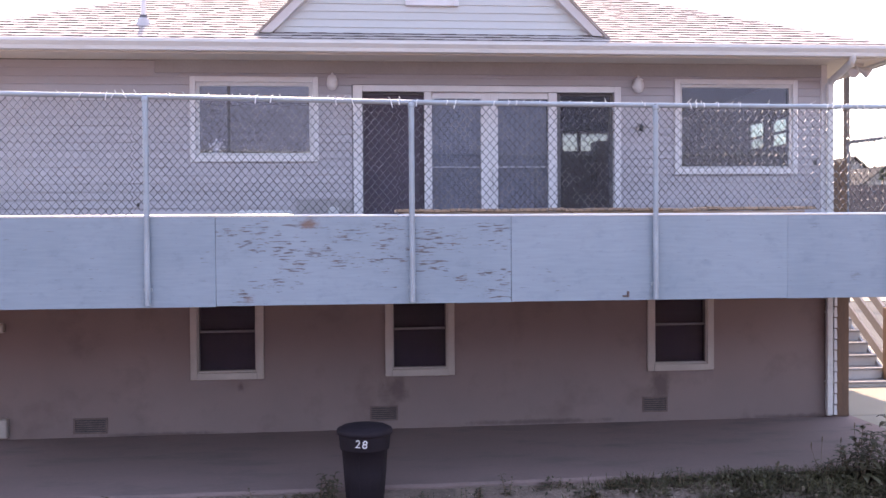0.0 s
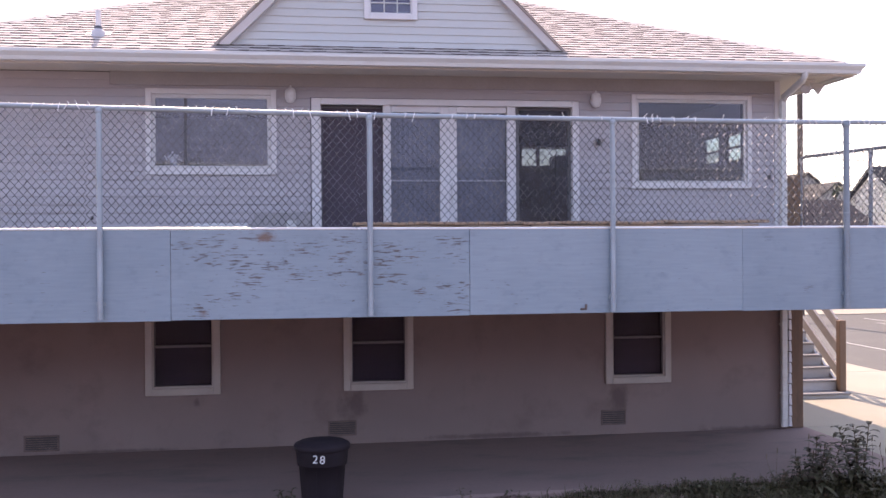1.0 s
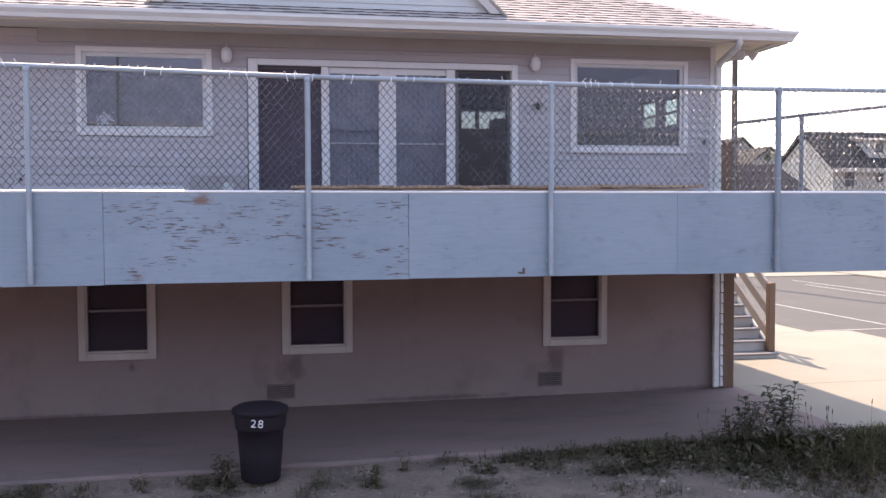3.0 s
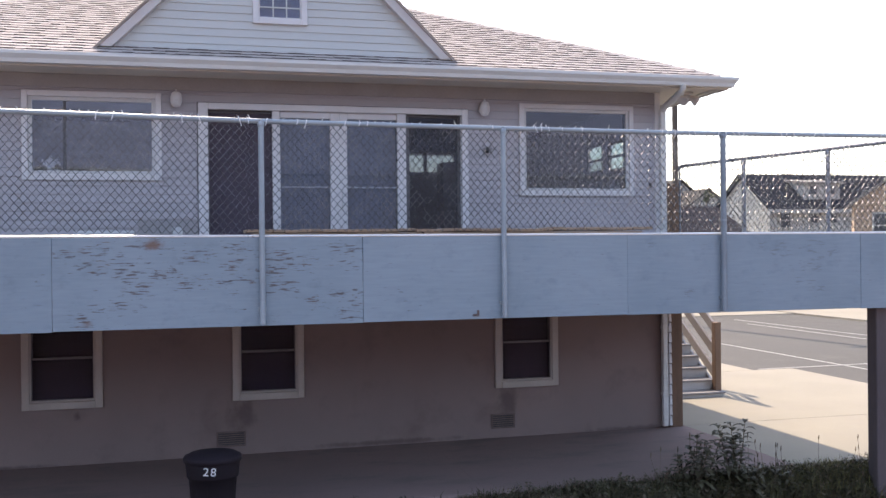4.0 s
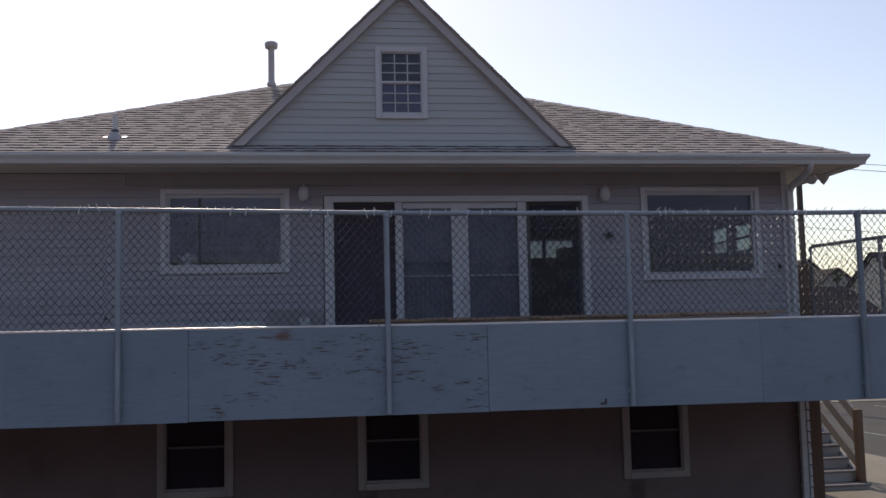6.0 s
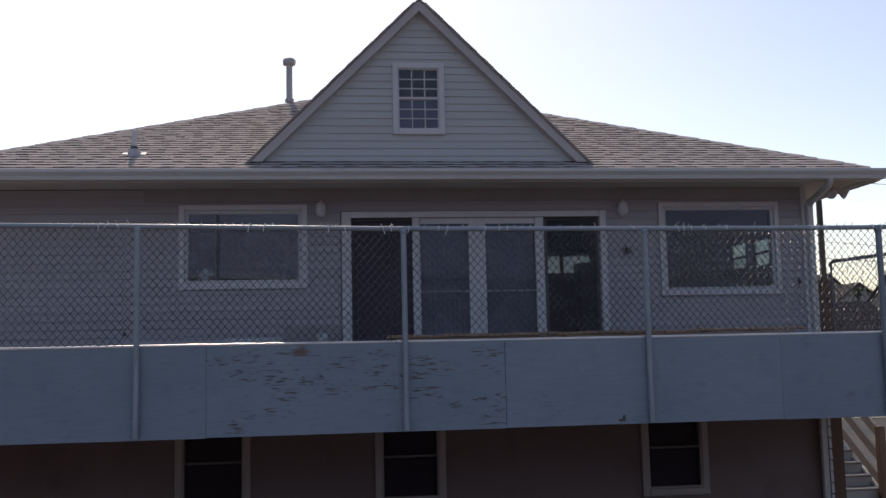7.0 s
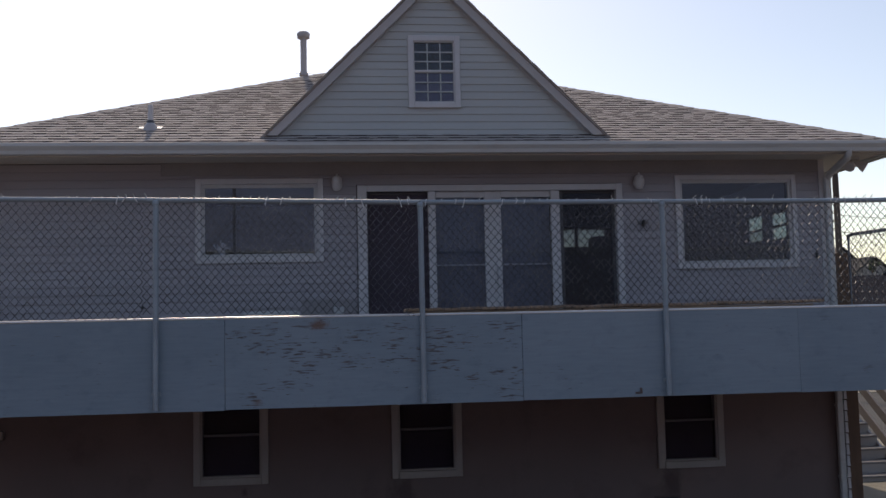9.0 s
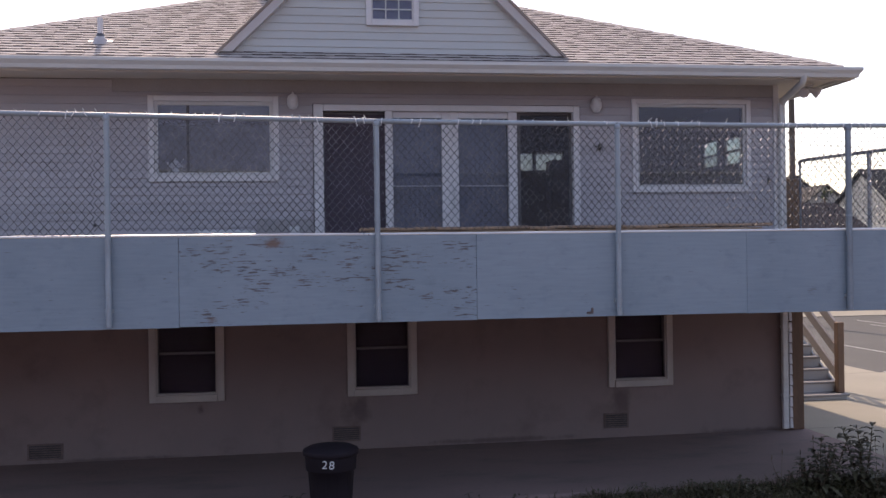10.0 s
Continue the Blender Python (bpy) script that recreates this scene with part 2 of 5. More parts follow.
WEAR = [(-2.53, 2.17, 0.10, 0.04), (-2.30, 2.19, 0.20, 0.05), (-2.22, 2.08, 0.22, 0.07), (-2.08, 2.02, 0.14, 0.05), (-1.89, 2.24, 0.12, 0.06), (-1.78, 2.0, 0.12, 0.06), (-2.0, 1.85, 0.12, 0.05), (-2.16, 1.75, 0.12, 0.05),
        (-2.40, 1.64, 0.09, 0.06), (-1.95, 1.93, 0.12, 0.04), (-1.56, 1.93, 0.14, 0.05), (-1.24, 2.20, 0.13, 0.06), (-1.22, 2.06, 0.13, 0.07), (-1.25, 1.93, 0.12, 0.05), (-0.86, 2.15, 0.18, 0.04), (-0.88, 2.04, 0.18, 0.05),
        (-0.86, 1.90, 0.15, 0.05), (-0.64, 2.10, 0.06, 0.05), (-0.33, 2.20, 0.14, 0.04), (-0.28, 2.08, 0.12, 0.05), (-0.31, 1.82, 0.12, 0.07), (-0.27, 1.66, 0.12, 0.06), (-0.6, 1.76, 0.07, 0.04), (-1.5, 2.14, 0.12, 0.05)]


WEAR_END = [(3.60, 2.20, 0.09, 0.03), (3.82, 2.19, 0.10, 0.035), (3.80, 2.11, 0.12, 0.04), (4.15, 2.09, 0.09, 0.05), (4.18, 2.21, 0.12, 0.03), (4.37, 2.12, 0.08, 0.05), (4.10, 1.98, 0.14, 0.05), (4.04, 1.84, 0.10, 0.04), (4.20, 1.78, 0.10, 0.03), (2.84, 1.77, 0.05, 0.04), (3.02, 2.17, 0.06, 0.03), (2.45, 2.20, 0.05, 0.02)]


def plywood_material(name, worn, strength=1.0, warm=1.0):
    """Pale blue paint on plywood, split and flaked along the grain."""
    m = bpy.data.materials.new(name)
    m.use_nodes = True
    nt = m.node_tree
    b = nt.nodes["Principled BSDF"]
    v = coords(nt, (1, 1, 1))

    def calc(op, *ins):
        n = nt.nodes.new("ShaderNodeMath")
        n.operation = op
        for i, x in enumerate(ins):
            if isinstance(x, (int, float)):
                n.inputs[i].default_value = x
            else:
                nt.links.new(x, n.inputs[i])
        return n.outputs[0]
    grain = noise_tex(nt, coords(nt, (4.0, 4.0, 29.0), (0, 0.08, 0)), 2.6, 4, 0.62)
    patch = noise_tex(nt, coords(nt, (1.3, 1.3, 1.8)), 2.3, 3, 0.55)
    wobble = noise_tex(nt, coords(nt, (3, 3, 5)), 2.5, 4, 0.6)
    reach = calc("MULTIPLY", patch, 0.22)
    if worn:
        for cx, cz, rx, rz in worn:
            d = nt.nodes.new("ShaderNodeVectorMath")
            d.operation = "SUBTRACT"
            nt.links.new(v, d.inputs[0])
            d.inputs[1].default_value = (cx, PARAPET_Y, cz)
            k = nt.nodes.new("ShaderNodeVectorMath")
            k.operation = "MULTIPLY"
            nt.links.new(d.outputs[0], k.inputs[0])
            k.inputs[1].default_value = (0.5 / rx, 0, 0.5 / rz)
            ln = nt.nodes.new("ShaderNodeVectorMath")
            ln.operation = "LENGTH"
            nt.links.new(k.outputs[0], ln.inputs[0])
            reach = calc("MAXIMUM", reach, calc("SUBTRACT", 1.0, calc("MULTIPLY", ln.outputs["Value"], calc("MULTIPLY", wobble, 2.0))))
    flake = calc("MULTIPLY_ADD", calc("MINIMUM", reach, 0.62), 0.25, grain)
    flake = ramp(nt, flake, [(0.685, (0, 0, 0)), (0.76, (strength,) * 3)])
    paint = ramp(nt, noise_tex(nt, v, 1.2, 5), [(0.3, (0.220, 0.284, 0.328)), (0.7, (0.266, 0.330, 0.377))])
    streak = ramp(nt, noise_tex(nt, coords(nt, (1.2, 1, 16)), 3.0, 4), [(0.3, (0.91, 0.91, 0.92)), (0.8, (1.05, 1.05, 1.05))])
    blot = ramp(nt, noise_tex(nt, coords(nt, (2, 2, 3)), 3.3, 6, 0.65), [(0.55, (1, 1, 1)), (0.75, (0.84, 0.85, 0.86))])
    each = ramp(nt, nt.nodes.new("ShaderNodeObjectInfo").outputs["Random"], [(0.0, (0.90, 0.92, 0.94)), (1.0, (1.05, 1.05, 1.04))])
    paint = mixc(nt, 1.0, mixc(nt, 1.0, mixc(nt, 1.0, paint, streak, "MULTIPLY"), blot, "MULTIPLY"), each, "MULTIPLY")
    wood = ramp(nt, noise_tex(nt, coords(nt, (3, 3, 9)), 2.0, 3), [(0.35, (0.088, 0.08, 0.084)), (0.58, (0.135, 0.115, 0.112)), (0.74, (0.155 + 0.105 * warm, 0.125 + 0.04 * warm, 0.118 - 0.013 * warm))])
    nt.links.new(mixc(nt, flake, paint, wood), b.inputs["Base Color"])
    b.inputs["Roughness"].default_value = 0.6
    bp = nt.nodes.new("ShaderNodeBump")
    bp.inputs["Strength"].default_value, bp.inputs["Distance"].default_value = 0.5, 0.003
    bp.invert = True
    nt.links.new(flake, bp.inputs["Height"])
    nt.links.new(bp.outputs[0], b.inputs["Normal"])
    return m


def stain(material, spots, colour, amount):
    """Dark stains and marks of their own shape on a wall that faces y."""
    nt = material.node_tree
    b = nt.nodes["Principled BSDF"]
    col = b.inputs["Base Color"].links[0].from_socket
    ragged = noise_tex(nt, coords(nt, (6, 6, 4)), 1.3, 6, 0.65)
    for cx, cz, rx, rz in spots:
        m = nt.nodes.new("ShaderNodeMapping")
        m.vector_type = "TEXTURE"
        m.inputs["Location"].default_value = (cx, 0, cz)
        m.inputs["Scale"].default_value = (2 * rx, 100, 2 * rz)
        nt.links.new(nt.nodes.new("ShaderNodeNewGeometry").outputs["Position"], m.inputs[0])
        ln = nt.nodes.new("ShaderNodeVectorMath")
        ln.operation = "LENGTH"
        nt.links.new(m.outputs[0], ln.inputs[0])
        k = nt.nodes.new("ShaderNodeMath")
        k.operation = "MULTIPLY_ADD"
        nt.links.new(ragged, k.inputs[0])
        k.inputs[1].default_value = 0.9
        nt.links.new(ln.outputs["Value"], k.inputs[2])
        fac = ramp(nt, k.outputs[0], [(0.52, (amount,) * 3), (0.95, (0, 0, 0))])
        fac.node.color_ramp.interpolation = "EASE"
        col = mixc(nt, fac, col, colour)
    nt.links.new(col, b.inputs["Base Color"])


# Stains by windows and vents, then three flat darker bands along the wall base.
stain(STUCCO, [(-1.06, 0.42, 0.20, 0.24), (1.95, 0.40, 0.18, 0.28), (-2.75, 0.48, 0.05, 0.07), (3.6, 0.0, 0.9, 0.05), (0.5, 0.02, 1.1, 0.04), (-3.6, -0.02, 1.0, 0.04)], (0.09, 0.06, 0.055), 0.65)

PARAPET_Y = -2.66
PLY_WORN = plywood_material("plywood_worn", WEAR, 1.0, 0.35)
PLY_END = plywood_material("plywood_end", WEAR_END, 0.38, 0.0)
PLY_SOUND = plywood_material("plywood_sound", (), 0.7, 0.3)
stain(PLY_WORN, [(-1.875, 2.235, 0.13, 0.055), (-2.36, 1.63, 0.06, 0.05)], (0.19, 0.11, 0.08), 0.85)


def glass_material(name, tint, gloss):
    """Clear glass: see-through, with a mirror share that grows towards grazing angles."""
    m = bpy.data.materials.new(name)
    m.use_nodes = True
    nt = m.node_tree
    nt.nodes.remove(nt.nodes["Principled BSDF"])
    t, g, mx, f, p, k = (nt.nodes.new("ShaderNode" + n) for n in ("BsdfTransparent", "BsdfGlossy", "MixShader", "LayerWeight", "Math", "Math"))
    t.inputs[0].default_value = (*tint, 1)
    g.inputs["Roughness"].default_value = 0.01
    f.inputs[0].default_value = 0.5
    p.operation, k.operation = "POWER", "MULTIPLY_ADD"
    nt.links.new(f.outputs["Facing"], p.inputs[0])
    p.inputs[1].default_value = 5.0
    nt.links.new(p.outputs[0], k.inputs[0])
    k.inputs[1].default_value, k.inputs[2].default_value = 1 - gloss, gloss
    nt.links.new(k.outputs[0], mx.inputs[0])
    nt.links.new(t.outputs[0], mx.inputs[1])
    nt.links.new(g.outputs[0], mx.inputs[2])
    nt.links.new(mx.outputs[0], nt.nodes["Material Output"].inputs[0])
    return m


GLASS = glass_material("window_glass", (0.80, 0.85, 0.90), 0.085)
LOW_GLASS = glass_material("basement_glass", (0.7, 0.7, 0.72), 0.004)
SCREEN = surface("insect_screen", (0.085, 0.068, 0.084), 0.9, 0.06, 1.5, 60, 0.0, spec=0.1)
GABLE_GLASS = glass_material("gable_glass", (0.7, 0.7, 0.78), 0.035)
SHEER_GLASS = glass_material("sheer_glass", (0.78, 0.82, 0.86), 0.07)
SHEER = surface("sheer_curtain", (0.15, 0.158, 0.20), 0.95, 0.06, 2, 60, 0.1, stretch=(6, 6, 0.5))
FRONT_GLASS = glass_material("front_glass", (0.82, 0.86, 0.92), 0.13)
DOOR_GLASS = glass_material("door_glass", (0.72, 0.74, 0.82), 0.035)
SIDE_GLASS = glass_material("dusty_glass", (0.40, 0.45, 0.45), 0.03)
DULL_GLASS = glass_material("curtained_glass", (0.30, 0.335, 0.34), 0.03)


# ---- mesh helpers ----
def part(name, bm, material, parent=None, label=""):
    me = bpy.data.meshes.new(name)
    bmesh.ops.recalc_face_normals(bm, faces=bm.faces)
    bm.to_mesh(me)
    bm.free()
    me.materials.append(material)
    ob = new(name, me)
    if parent:
        ob.parent = parent
    if label:
        ob["label"] = label
    return ob


def thing(name, label, category, at=(0, 0, 0), group="", kind=""):
    ob = new(name)
    ob.location = at
    return tagged(ob, label, category, group, kind)


def box(bm, x0, x1, y0, y1, z0, z1, bevel=0.0, m=None):
    r = bmesh.ops.create_cube(bm, size=1)
    vs = r["verts"]
    for v in vs:
        v.co = Vector((x0 + (v.co.x + 0.5) * (x1 - x0), y0 + (v.co.y + 0.5) * (y1 - y0), z0 + (v.co.z + 0.5) * (z1 - z0)))
    if bevel:
        es = list({e for v in vs for e in v.link_edges})
        out = bmesh.ops.bevel(bm, geom=es, offset=bevel, segments=1, affect="EDGES", profile=0.5)
        vs = list({v for f in out["faces"] for v in f.verts} | {v for v in vs if v.is_valid})
    if m is not None:
        for v in vs:
            v.co = m @ v.co
    return vs


def boxes(*args, bevel=0.0):
    bm = bmesh.new()
    for a in args:
        box(bm, *a, bevel=bevel)
    return bm


def tube(bm, points, radius, sides=8, cap=True):
    """A round bar along a line of points."""
    pts = [Vector(p) for p in points]
    rings = []
    for i, p in enumerate(pts):
        d = (pts[min(i + 1, len(pts) - 1)] - pts[max(i - 1, 0)]).normalized()
        u = d.cross(Vector((0, 0, 1)))
        u = u.normalized() if u.length > 1e-4 else Vector((1, 0, 0))
        w = d.cross(u)
        r = radius[i] if isinstance(radius, (list, tuple)) else radius
        rings.append([bm.verts.new(p + (u * math.cos(a) + w * math.sin(a)) * r) for a in (2 * math.pi * k / sides for k in range(sides))])
    for a, b in zip(rings, rings[1:]):
        for k in range(sides):
            f = bm.faces.new((a[k], a[(k + 1) % sides], b[(k + 1) % sides], b[k]))
            f.smooth = sides > 5
    if cap:
        bm.faces.new([bm.verts.new(v.co) for v in rings[0][::-1]])
        bm.faces.new([bm.verts.new(v.co) for v in rings[-1]])
    return rings


def extrude_profile(bm, profile, x0, x1):
    """A (y, z) outline drawn out along x."""
    a = [bm.verts.new((x0, y, z)) for y, z in profile]
    b = [bm.verts.new((x1, y, z)) for y, z in profile]
    n = len(profile)
    for i in range(n):
        bm.faces.new((a[i], a[(i + 1) % n], b[(i + 1) % n], b[i]))
    bm.faces.new(a[::-1])
    bm.faces.new(b)
    bmesh.ops.recalc_face_normals(bm, faces=bm.faces)


def lathe(bm, profile, cx, cy, sides=24, squash=1.0):
    rings = []
    for r, z in profile:
        rings.append([bm.verts.new((cx + r * math.cos(a), cy + squash * r * math.sin(a), z)) for a in (2 * math.pi * k / sides for k in range(sides))])
    for a, b in zip(rings, rings[1:]):
        for k in range(sides):
            f = bm.faces.new((a[k], a[(k + 1) % sides], b[(k + 1) % sides], b[k]))
            f.smooth = True
    bm.faces.new([bm.verts.new(v.co) for v in rings[0][::-1]])
    bm.faces.new([bm.verts.new(v.co) for v in rings[-1]])


def holed(axis, u0, u1, z0, z1, t0, t1, holes):
    """A wall slab in the plane of u and z, t0 to t1 thick, with openings through it. axis "x": u is x and t is y."""
    bm = bmesh.new()
    us = sorted({u0, u1, *[h[0] for h in holes], *[h[1] for h in holes]})
    zs = sorted({z0, z1, *[h[2] for h in holes], *[h[3] for h in holes]})
    solid = {}
    for i in range(len(us) - 1):
        for j in range(len(zs) - 1):
            cu, cz = (us[i] + us[i + 1]) / 2, (zs[j] + zs[j + 1]) / 2
            solid[i, j] = not any(h[0] < cu < h[1] and h[2] < cz < h[3] for h in holes)
    made = {}

    def vert(u, t, z):
        key = (round(u, 5), round(t, 5), round(z, 5))
        if key not in made:
            made[key] = bm.verts.new((u, t, z) if axis == "x" else (t, u, z))
        return made[key]
    for (i, j), s in solid.items():
        if not s:
            continue
        a, b, c, d = us[i], us[i + 1], zs[j], zs[j + 1]
        bm.faces.new([vert(a, t0, c), vert(b, t0, c), vert(b, t0, d), vert(a, t0, d)])
        bm.faces.new([vert(a, t1, d), vert(b, t1, d), vert(b, t1, c), vert(a, t1, c)])
        for di, dj, p, q in ((-1, 0, (a, c), (a, d)), (1, 0, (b, d), (b, c)), (0, -1, (b, c), (a, c)), (0, 1, (a, d), (b, d))):
            if not solid.get((i + di, j + dj)):
                bm.faces.new([vert(p[0], t0, p[1]), vert(q[0], t0, q[1]), vert(q[0], t1, q[1]), vert(p[0], t1, p[1])])
    bmesh.ops.recalc_face_normals(bm, faces=bm.faces)
    return bm


def mesh_from(name, verts, faces, material, parent=None, kind=""):
    me = bpy.data.meshes.new(name)
    me.from_pydata(verts, [], faces)
    me.materials.append(material)
    ob = new(name, me)
    if parent:
        ob.parent = parent
    if kind:
        ob["kind"] = kind
    return ob


# ---- house: walls ----
XL, XR, XB = -5.85, 3.92, -5.42
Z_SILL, Z_TOP = 1.72, 4.05
BACK = 6.6
UP_HOLES = [(-3.195, -1.935, 3.00, 3.805), (-1.43, 1.43, 1.74, 3.71), (2.18, 3.51, 2.85, 3.815)]
LOW_X = [(-3.28, -2.49), (-1.165, -0.394), (1.805, 2.577)]
LOW_HOLES = [(a + 0.075, b - 0.075, 0.645, 1.455) for a, b in LOW_X]
SIDE_HOLES = [(0.84, 1.38, 3.20, 3.58), (1.57, 2.10, 3.22, 3.605)]

wall_front = tagged(part("wall_front", holed("x", XL, XR, Z_SILL, Z_TOP, 0.0, 0.15, UP_HOLES), INTERIOR), "upper house wall clad in taupe lap siding", "wall", kind="structure")
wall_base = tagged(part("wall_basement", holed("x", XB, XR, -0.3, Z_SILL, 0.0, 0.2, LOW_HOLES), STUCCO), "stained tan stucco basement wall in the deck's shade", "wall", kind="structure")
wall_right = tagged(part("wall_right", holed("y", 0.15, BACK, Z_SILL, Z_TOP, XR - 0.05, XR, SIDE_HOLES), SIDING), "house side wall with two bright windows", "wall", kind="structure")
wall_right_base = tagged(part("wall_right_base", boxes((XR - 0.15, XR, 0.2, BACK, -0.3, Z_SILL)), STUCCO), "plain stucco side wall of the basement", "wall", kind="structure")
tagged(part("wall_left", boxes((XL, XL + 0.15, 0.15, BACK, Z_SILL, Z_TOP), (XB, XB + 0.15, 0.2, BACK, -0.3, Z_SILL)), STUCCO), "plain side wall of the house", "wall", kind="structure")
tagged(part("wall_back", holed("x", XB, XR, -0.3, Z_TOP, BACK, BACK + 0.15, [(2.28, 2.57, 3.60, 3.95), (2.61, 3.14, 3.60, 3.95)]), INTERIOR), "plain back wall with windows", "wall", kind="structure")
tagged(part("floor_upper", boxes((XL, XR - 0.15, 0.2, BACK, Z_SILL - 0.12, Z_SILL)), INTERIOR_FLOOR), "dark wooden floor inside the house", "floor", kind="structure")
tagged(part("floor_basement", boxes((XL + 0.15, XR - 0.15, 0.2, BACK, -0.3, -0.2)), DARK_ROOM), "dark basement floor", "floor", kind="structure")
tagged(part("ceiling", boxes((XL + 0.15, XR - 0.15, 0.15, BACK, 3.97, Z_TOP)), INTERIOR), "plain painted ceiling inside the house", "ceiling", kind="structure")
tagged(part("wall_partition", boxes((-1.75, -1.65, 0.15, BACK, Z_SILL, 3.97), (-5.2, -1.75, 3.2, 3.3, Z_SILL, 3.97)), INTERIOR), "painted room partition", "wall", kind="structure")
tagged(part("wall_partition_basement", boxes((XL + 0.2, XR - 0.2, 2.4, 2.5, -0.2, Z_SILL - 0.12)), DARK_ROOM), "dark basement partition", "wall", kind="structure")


def course_pieces(u0, u1, z0, z1, holes):
    """The parts of one course that stay free of the openings, as (u from, u to, z from, z to)."""
    us = sorted({u0, u1, *[u for a, b, c, d in holes for u in (a, b) if u0 < u < u1 and c < z1 and d > z0]})
    out = []
    for a, b in zip(us, us[1:]):
        spans = [(z0, z1)]
        for p, q, c, d in holes:
            if p < (a + b) / 2 < q:
                spans = [r for lo, hi in spans for r in ((lo, min(hi, c)), (max(lo, d), hi)) if r[1] - r[0] > 0.003]
        out += [(a, b, lo, hi) for lo, hi in spans]
    return out


def lap_board(name, x0, x1, z0, z1, parent, material, xt0=None, xt1=None, course=None, butt=0.017, gap=0.010):
    """One siding course or a piece of one: thick at the course's butt, thin at its top, with an undercut below the butt."""
    a0, a1 = x0 if xt0 is None else xt0, x1 if xt1 is None else xt1
    c0, ch = course or (z0, z1 - z0)

    def face(z):
        return -butt + (butt - 0.005) * (z - c0) / ch
    ring = [(0.0, z0)]
    g = c0 + gap
    if z0 < g < z1:
        ring += [(-0.003, z0), (-0.003, g), (face(g), g)]
    else:
        ring += [(face(z0), z0)]
    ring += [(face(z1), z1), (0.0, z1)]
    n = len(ring)
    v = []
    for y, z in ring:
        t = (z - z0) / (z1 - z0)
        v += [(x0 + (a0 - x0) * t, y, z), (x1 + (a1 - x1) * t, y, z)]
    f = [(2 * i, 2 * i + 1, 2 * i + 3, 2 * i + 2) for i in range(n - 1)]
    f += [tuple(2 * i for i in range(n)), tuple(2 * i + 1 for i in reversed(range(n)))]
    return mesh_from(name, v, f, material, parent)


CASING = [(-3.255, -1.875, 2.94, 3.865), (-1.51, 1.51, 1.7, 3.79), (2.125, 3.565, 2.795, 3.87)]
z = Z_SILL
while z < 4.03:
    for a, b, c, d in course_pieces(XL + 0.07, XR - 0.07, z, min(z + 0.089, 4.05), CASING):
        lap_board("siding_board", a, b, c, d, wall_front, SIDING, course=(z, 0.089))
    z += 0.089
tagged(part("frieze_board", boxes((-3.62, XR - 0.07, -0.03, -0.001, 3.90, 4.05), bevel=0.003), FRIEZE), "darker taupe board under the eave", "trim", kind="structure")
for x0 in (XL, XR - 0.07):
    tagged(part("corner_trim", boxes((x0, x0 + 0.07, -0.03, 0.05, Z_SILL, 4.05), bevel=0.004), TRIM), "white corner board of the house", "trim", kind="structure")
tagged(part("corner_trim", boxes((XB - 0.02, XB + 0.05, -0.03, 0.05, -0.1, Z_SILL), bevel=0.004), TRIM), "white corner board of the basement wall", "trim", kind="structure")
tagged(part("trim_base", boxes((XL, XR, -0.035, -0.001, 1.655, Z_SILL), bevel=0.004), FRIEZE), "board between basement and upper wall", "trim", kind="structure")


# ---- windows and doors ----
def casing(parent, x0, x1, z0, z1, w, y, material, bottom=True, sill=0.0):
    for nm, b in (("casing", (x0, x0 + w, y - 0.035, y, z0, z1)), ("casing", (x1 - w, x1, y - 0.035, y, z0, z1)),
                  ("head_casing", (x0 + w, x1 - w, y - 0.035, y, z1 - w, z1))):
        part(nm, boxes(b, bevel=0.004), material, parent)
    if bottom:
        part("window_sill", boxes((x0 + w, x1 - w, y - 0.038 - sill, y, z0, z0 + w), bevel=0.004), material, parent)


def sash(parent, x0, x1, z0, z1, y, w, material, name="window_frame"):
    bm = boxes((x0, x0 + w, y, y + 0.035, z0, z1), (x1 - w, x1, y, y + 0.035, z0, z1), (x0 + w, x1 - w, y, y + 0.035, z0, z0 + w), (x0 + w, x1 - w, y, y + 0.035, z1 - w, z1), bevel=0.003)
    return part(name, bm, material, parent)


def pane(parent, x0, x1, z0, z1, y, material=None):
    p = part("pane", boxes((x0, x1, y, y + 0.004, z0, z1)), material or GLASS, parent)
    p.visible_shadow = False
    return p


w1 = thing("window_1", "white-framed fixed window with a dark bar against the glass", "window", (-2.565, 0, 2.94), kind="structure")
w1.location = (0, 0, 0)
casing(w1, -3.255, -1.875, 2.94, 3.865, 0.06, -0.004, TRIM)
s1 = sash(w1, -3.195, -1.935, 3.00, 3.805, -0.01, 0.04, SASH)
pane(s1, -3.155, -1.975, 3.04, 3.765, 0.006, FRONT_GLASS)
# dark upright strip over the full height of the glass
part("dark_bar", boxes((-2.855, -2.825, -0.006, 0.004, 3.04, 3.765), bevel=0.002), DARK_SASH, w1, "dark vertical bar against the glass")

w2 = thing("window_2", "white-framed picture window that shows bright panes behind", "window", kind="structure")
casing(w2, 2.125, 3.565, 2.795, 3.87, 0.055, -0.004, TRIM)
s2 = sash(w2, 2.18, 3.51, 2.85, 3.815, -0.01, 0.035, SASH)
pane(s2, 2.215, 3.475, 2.885, 3.78, 0.006)

for i, (a, b) in enumerate(LOW_X):
    w = thing("window_%d" % (i + 3), "cream-framed basement sash window with dark glass", "window", kind="structure")
    casing(w, a, b, 0.57, 1.53, 0.075, -0.003, BASE_TRIM, sill=0.012)
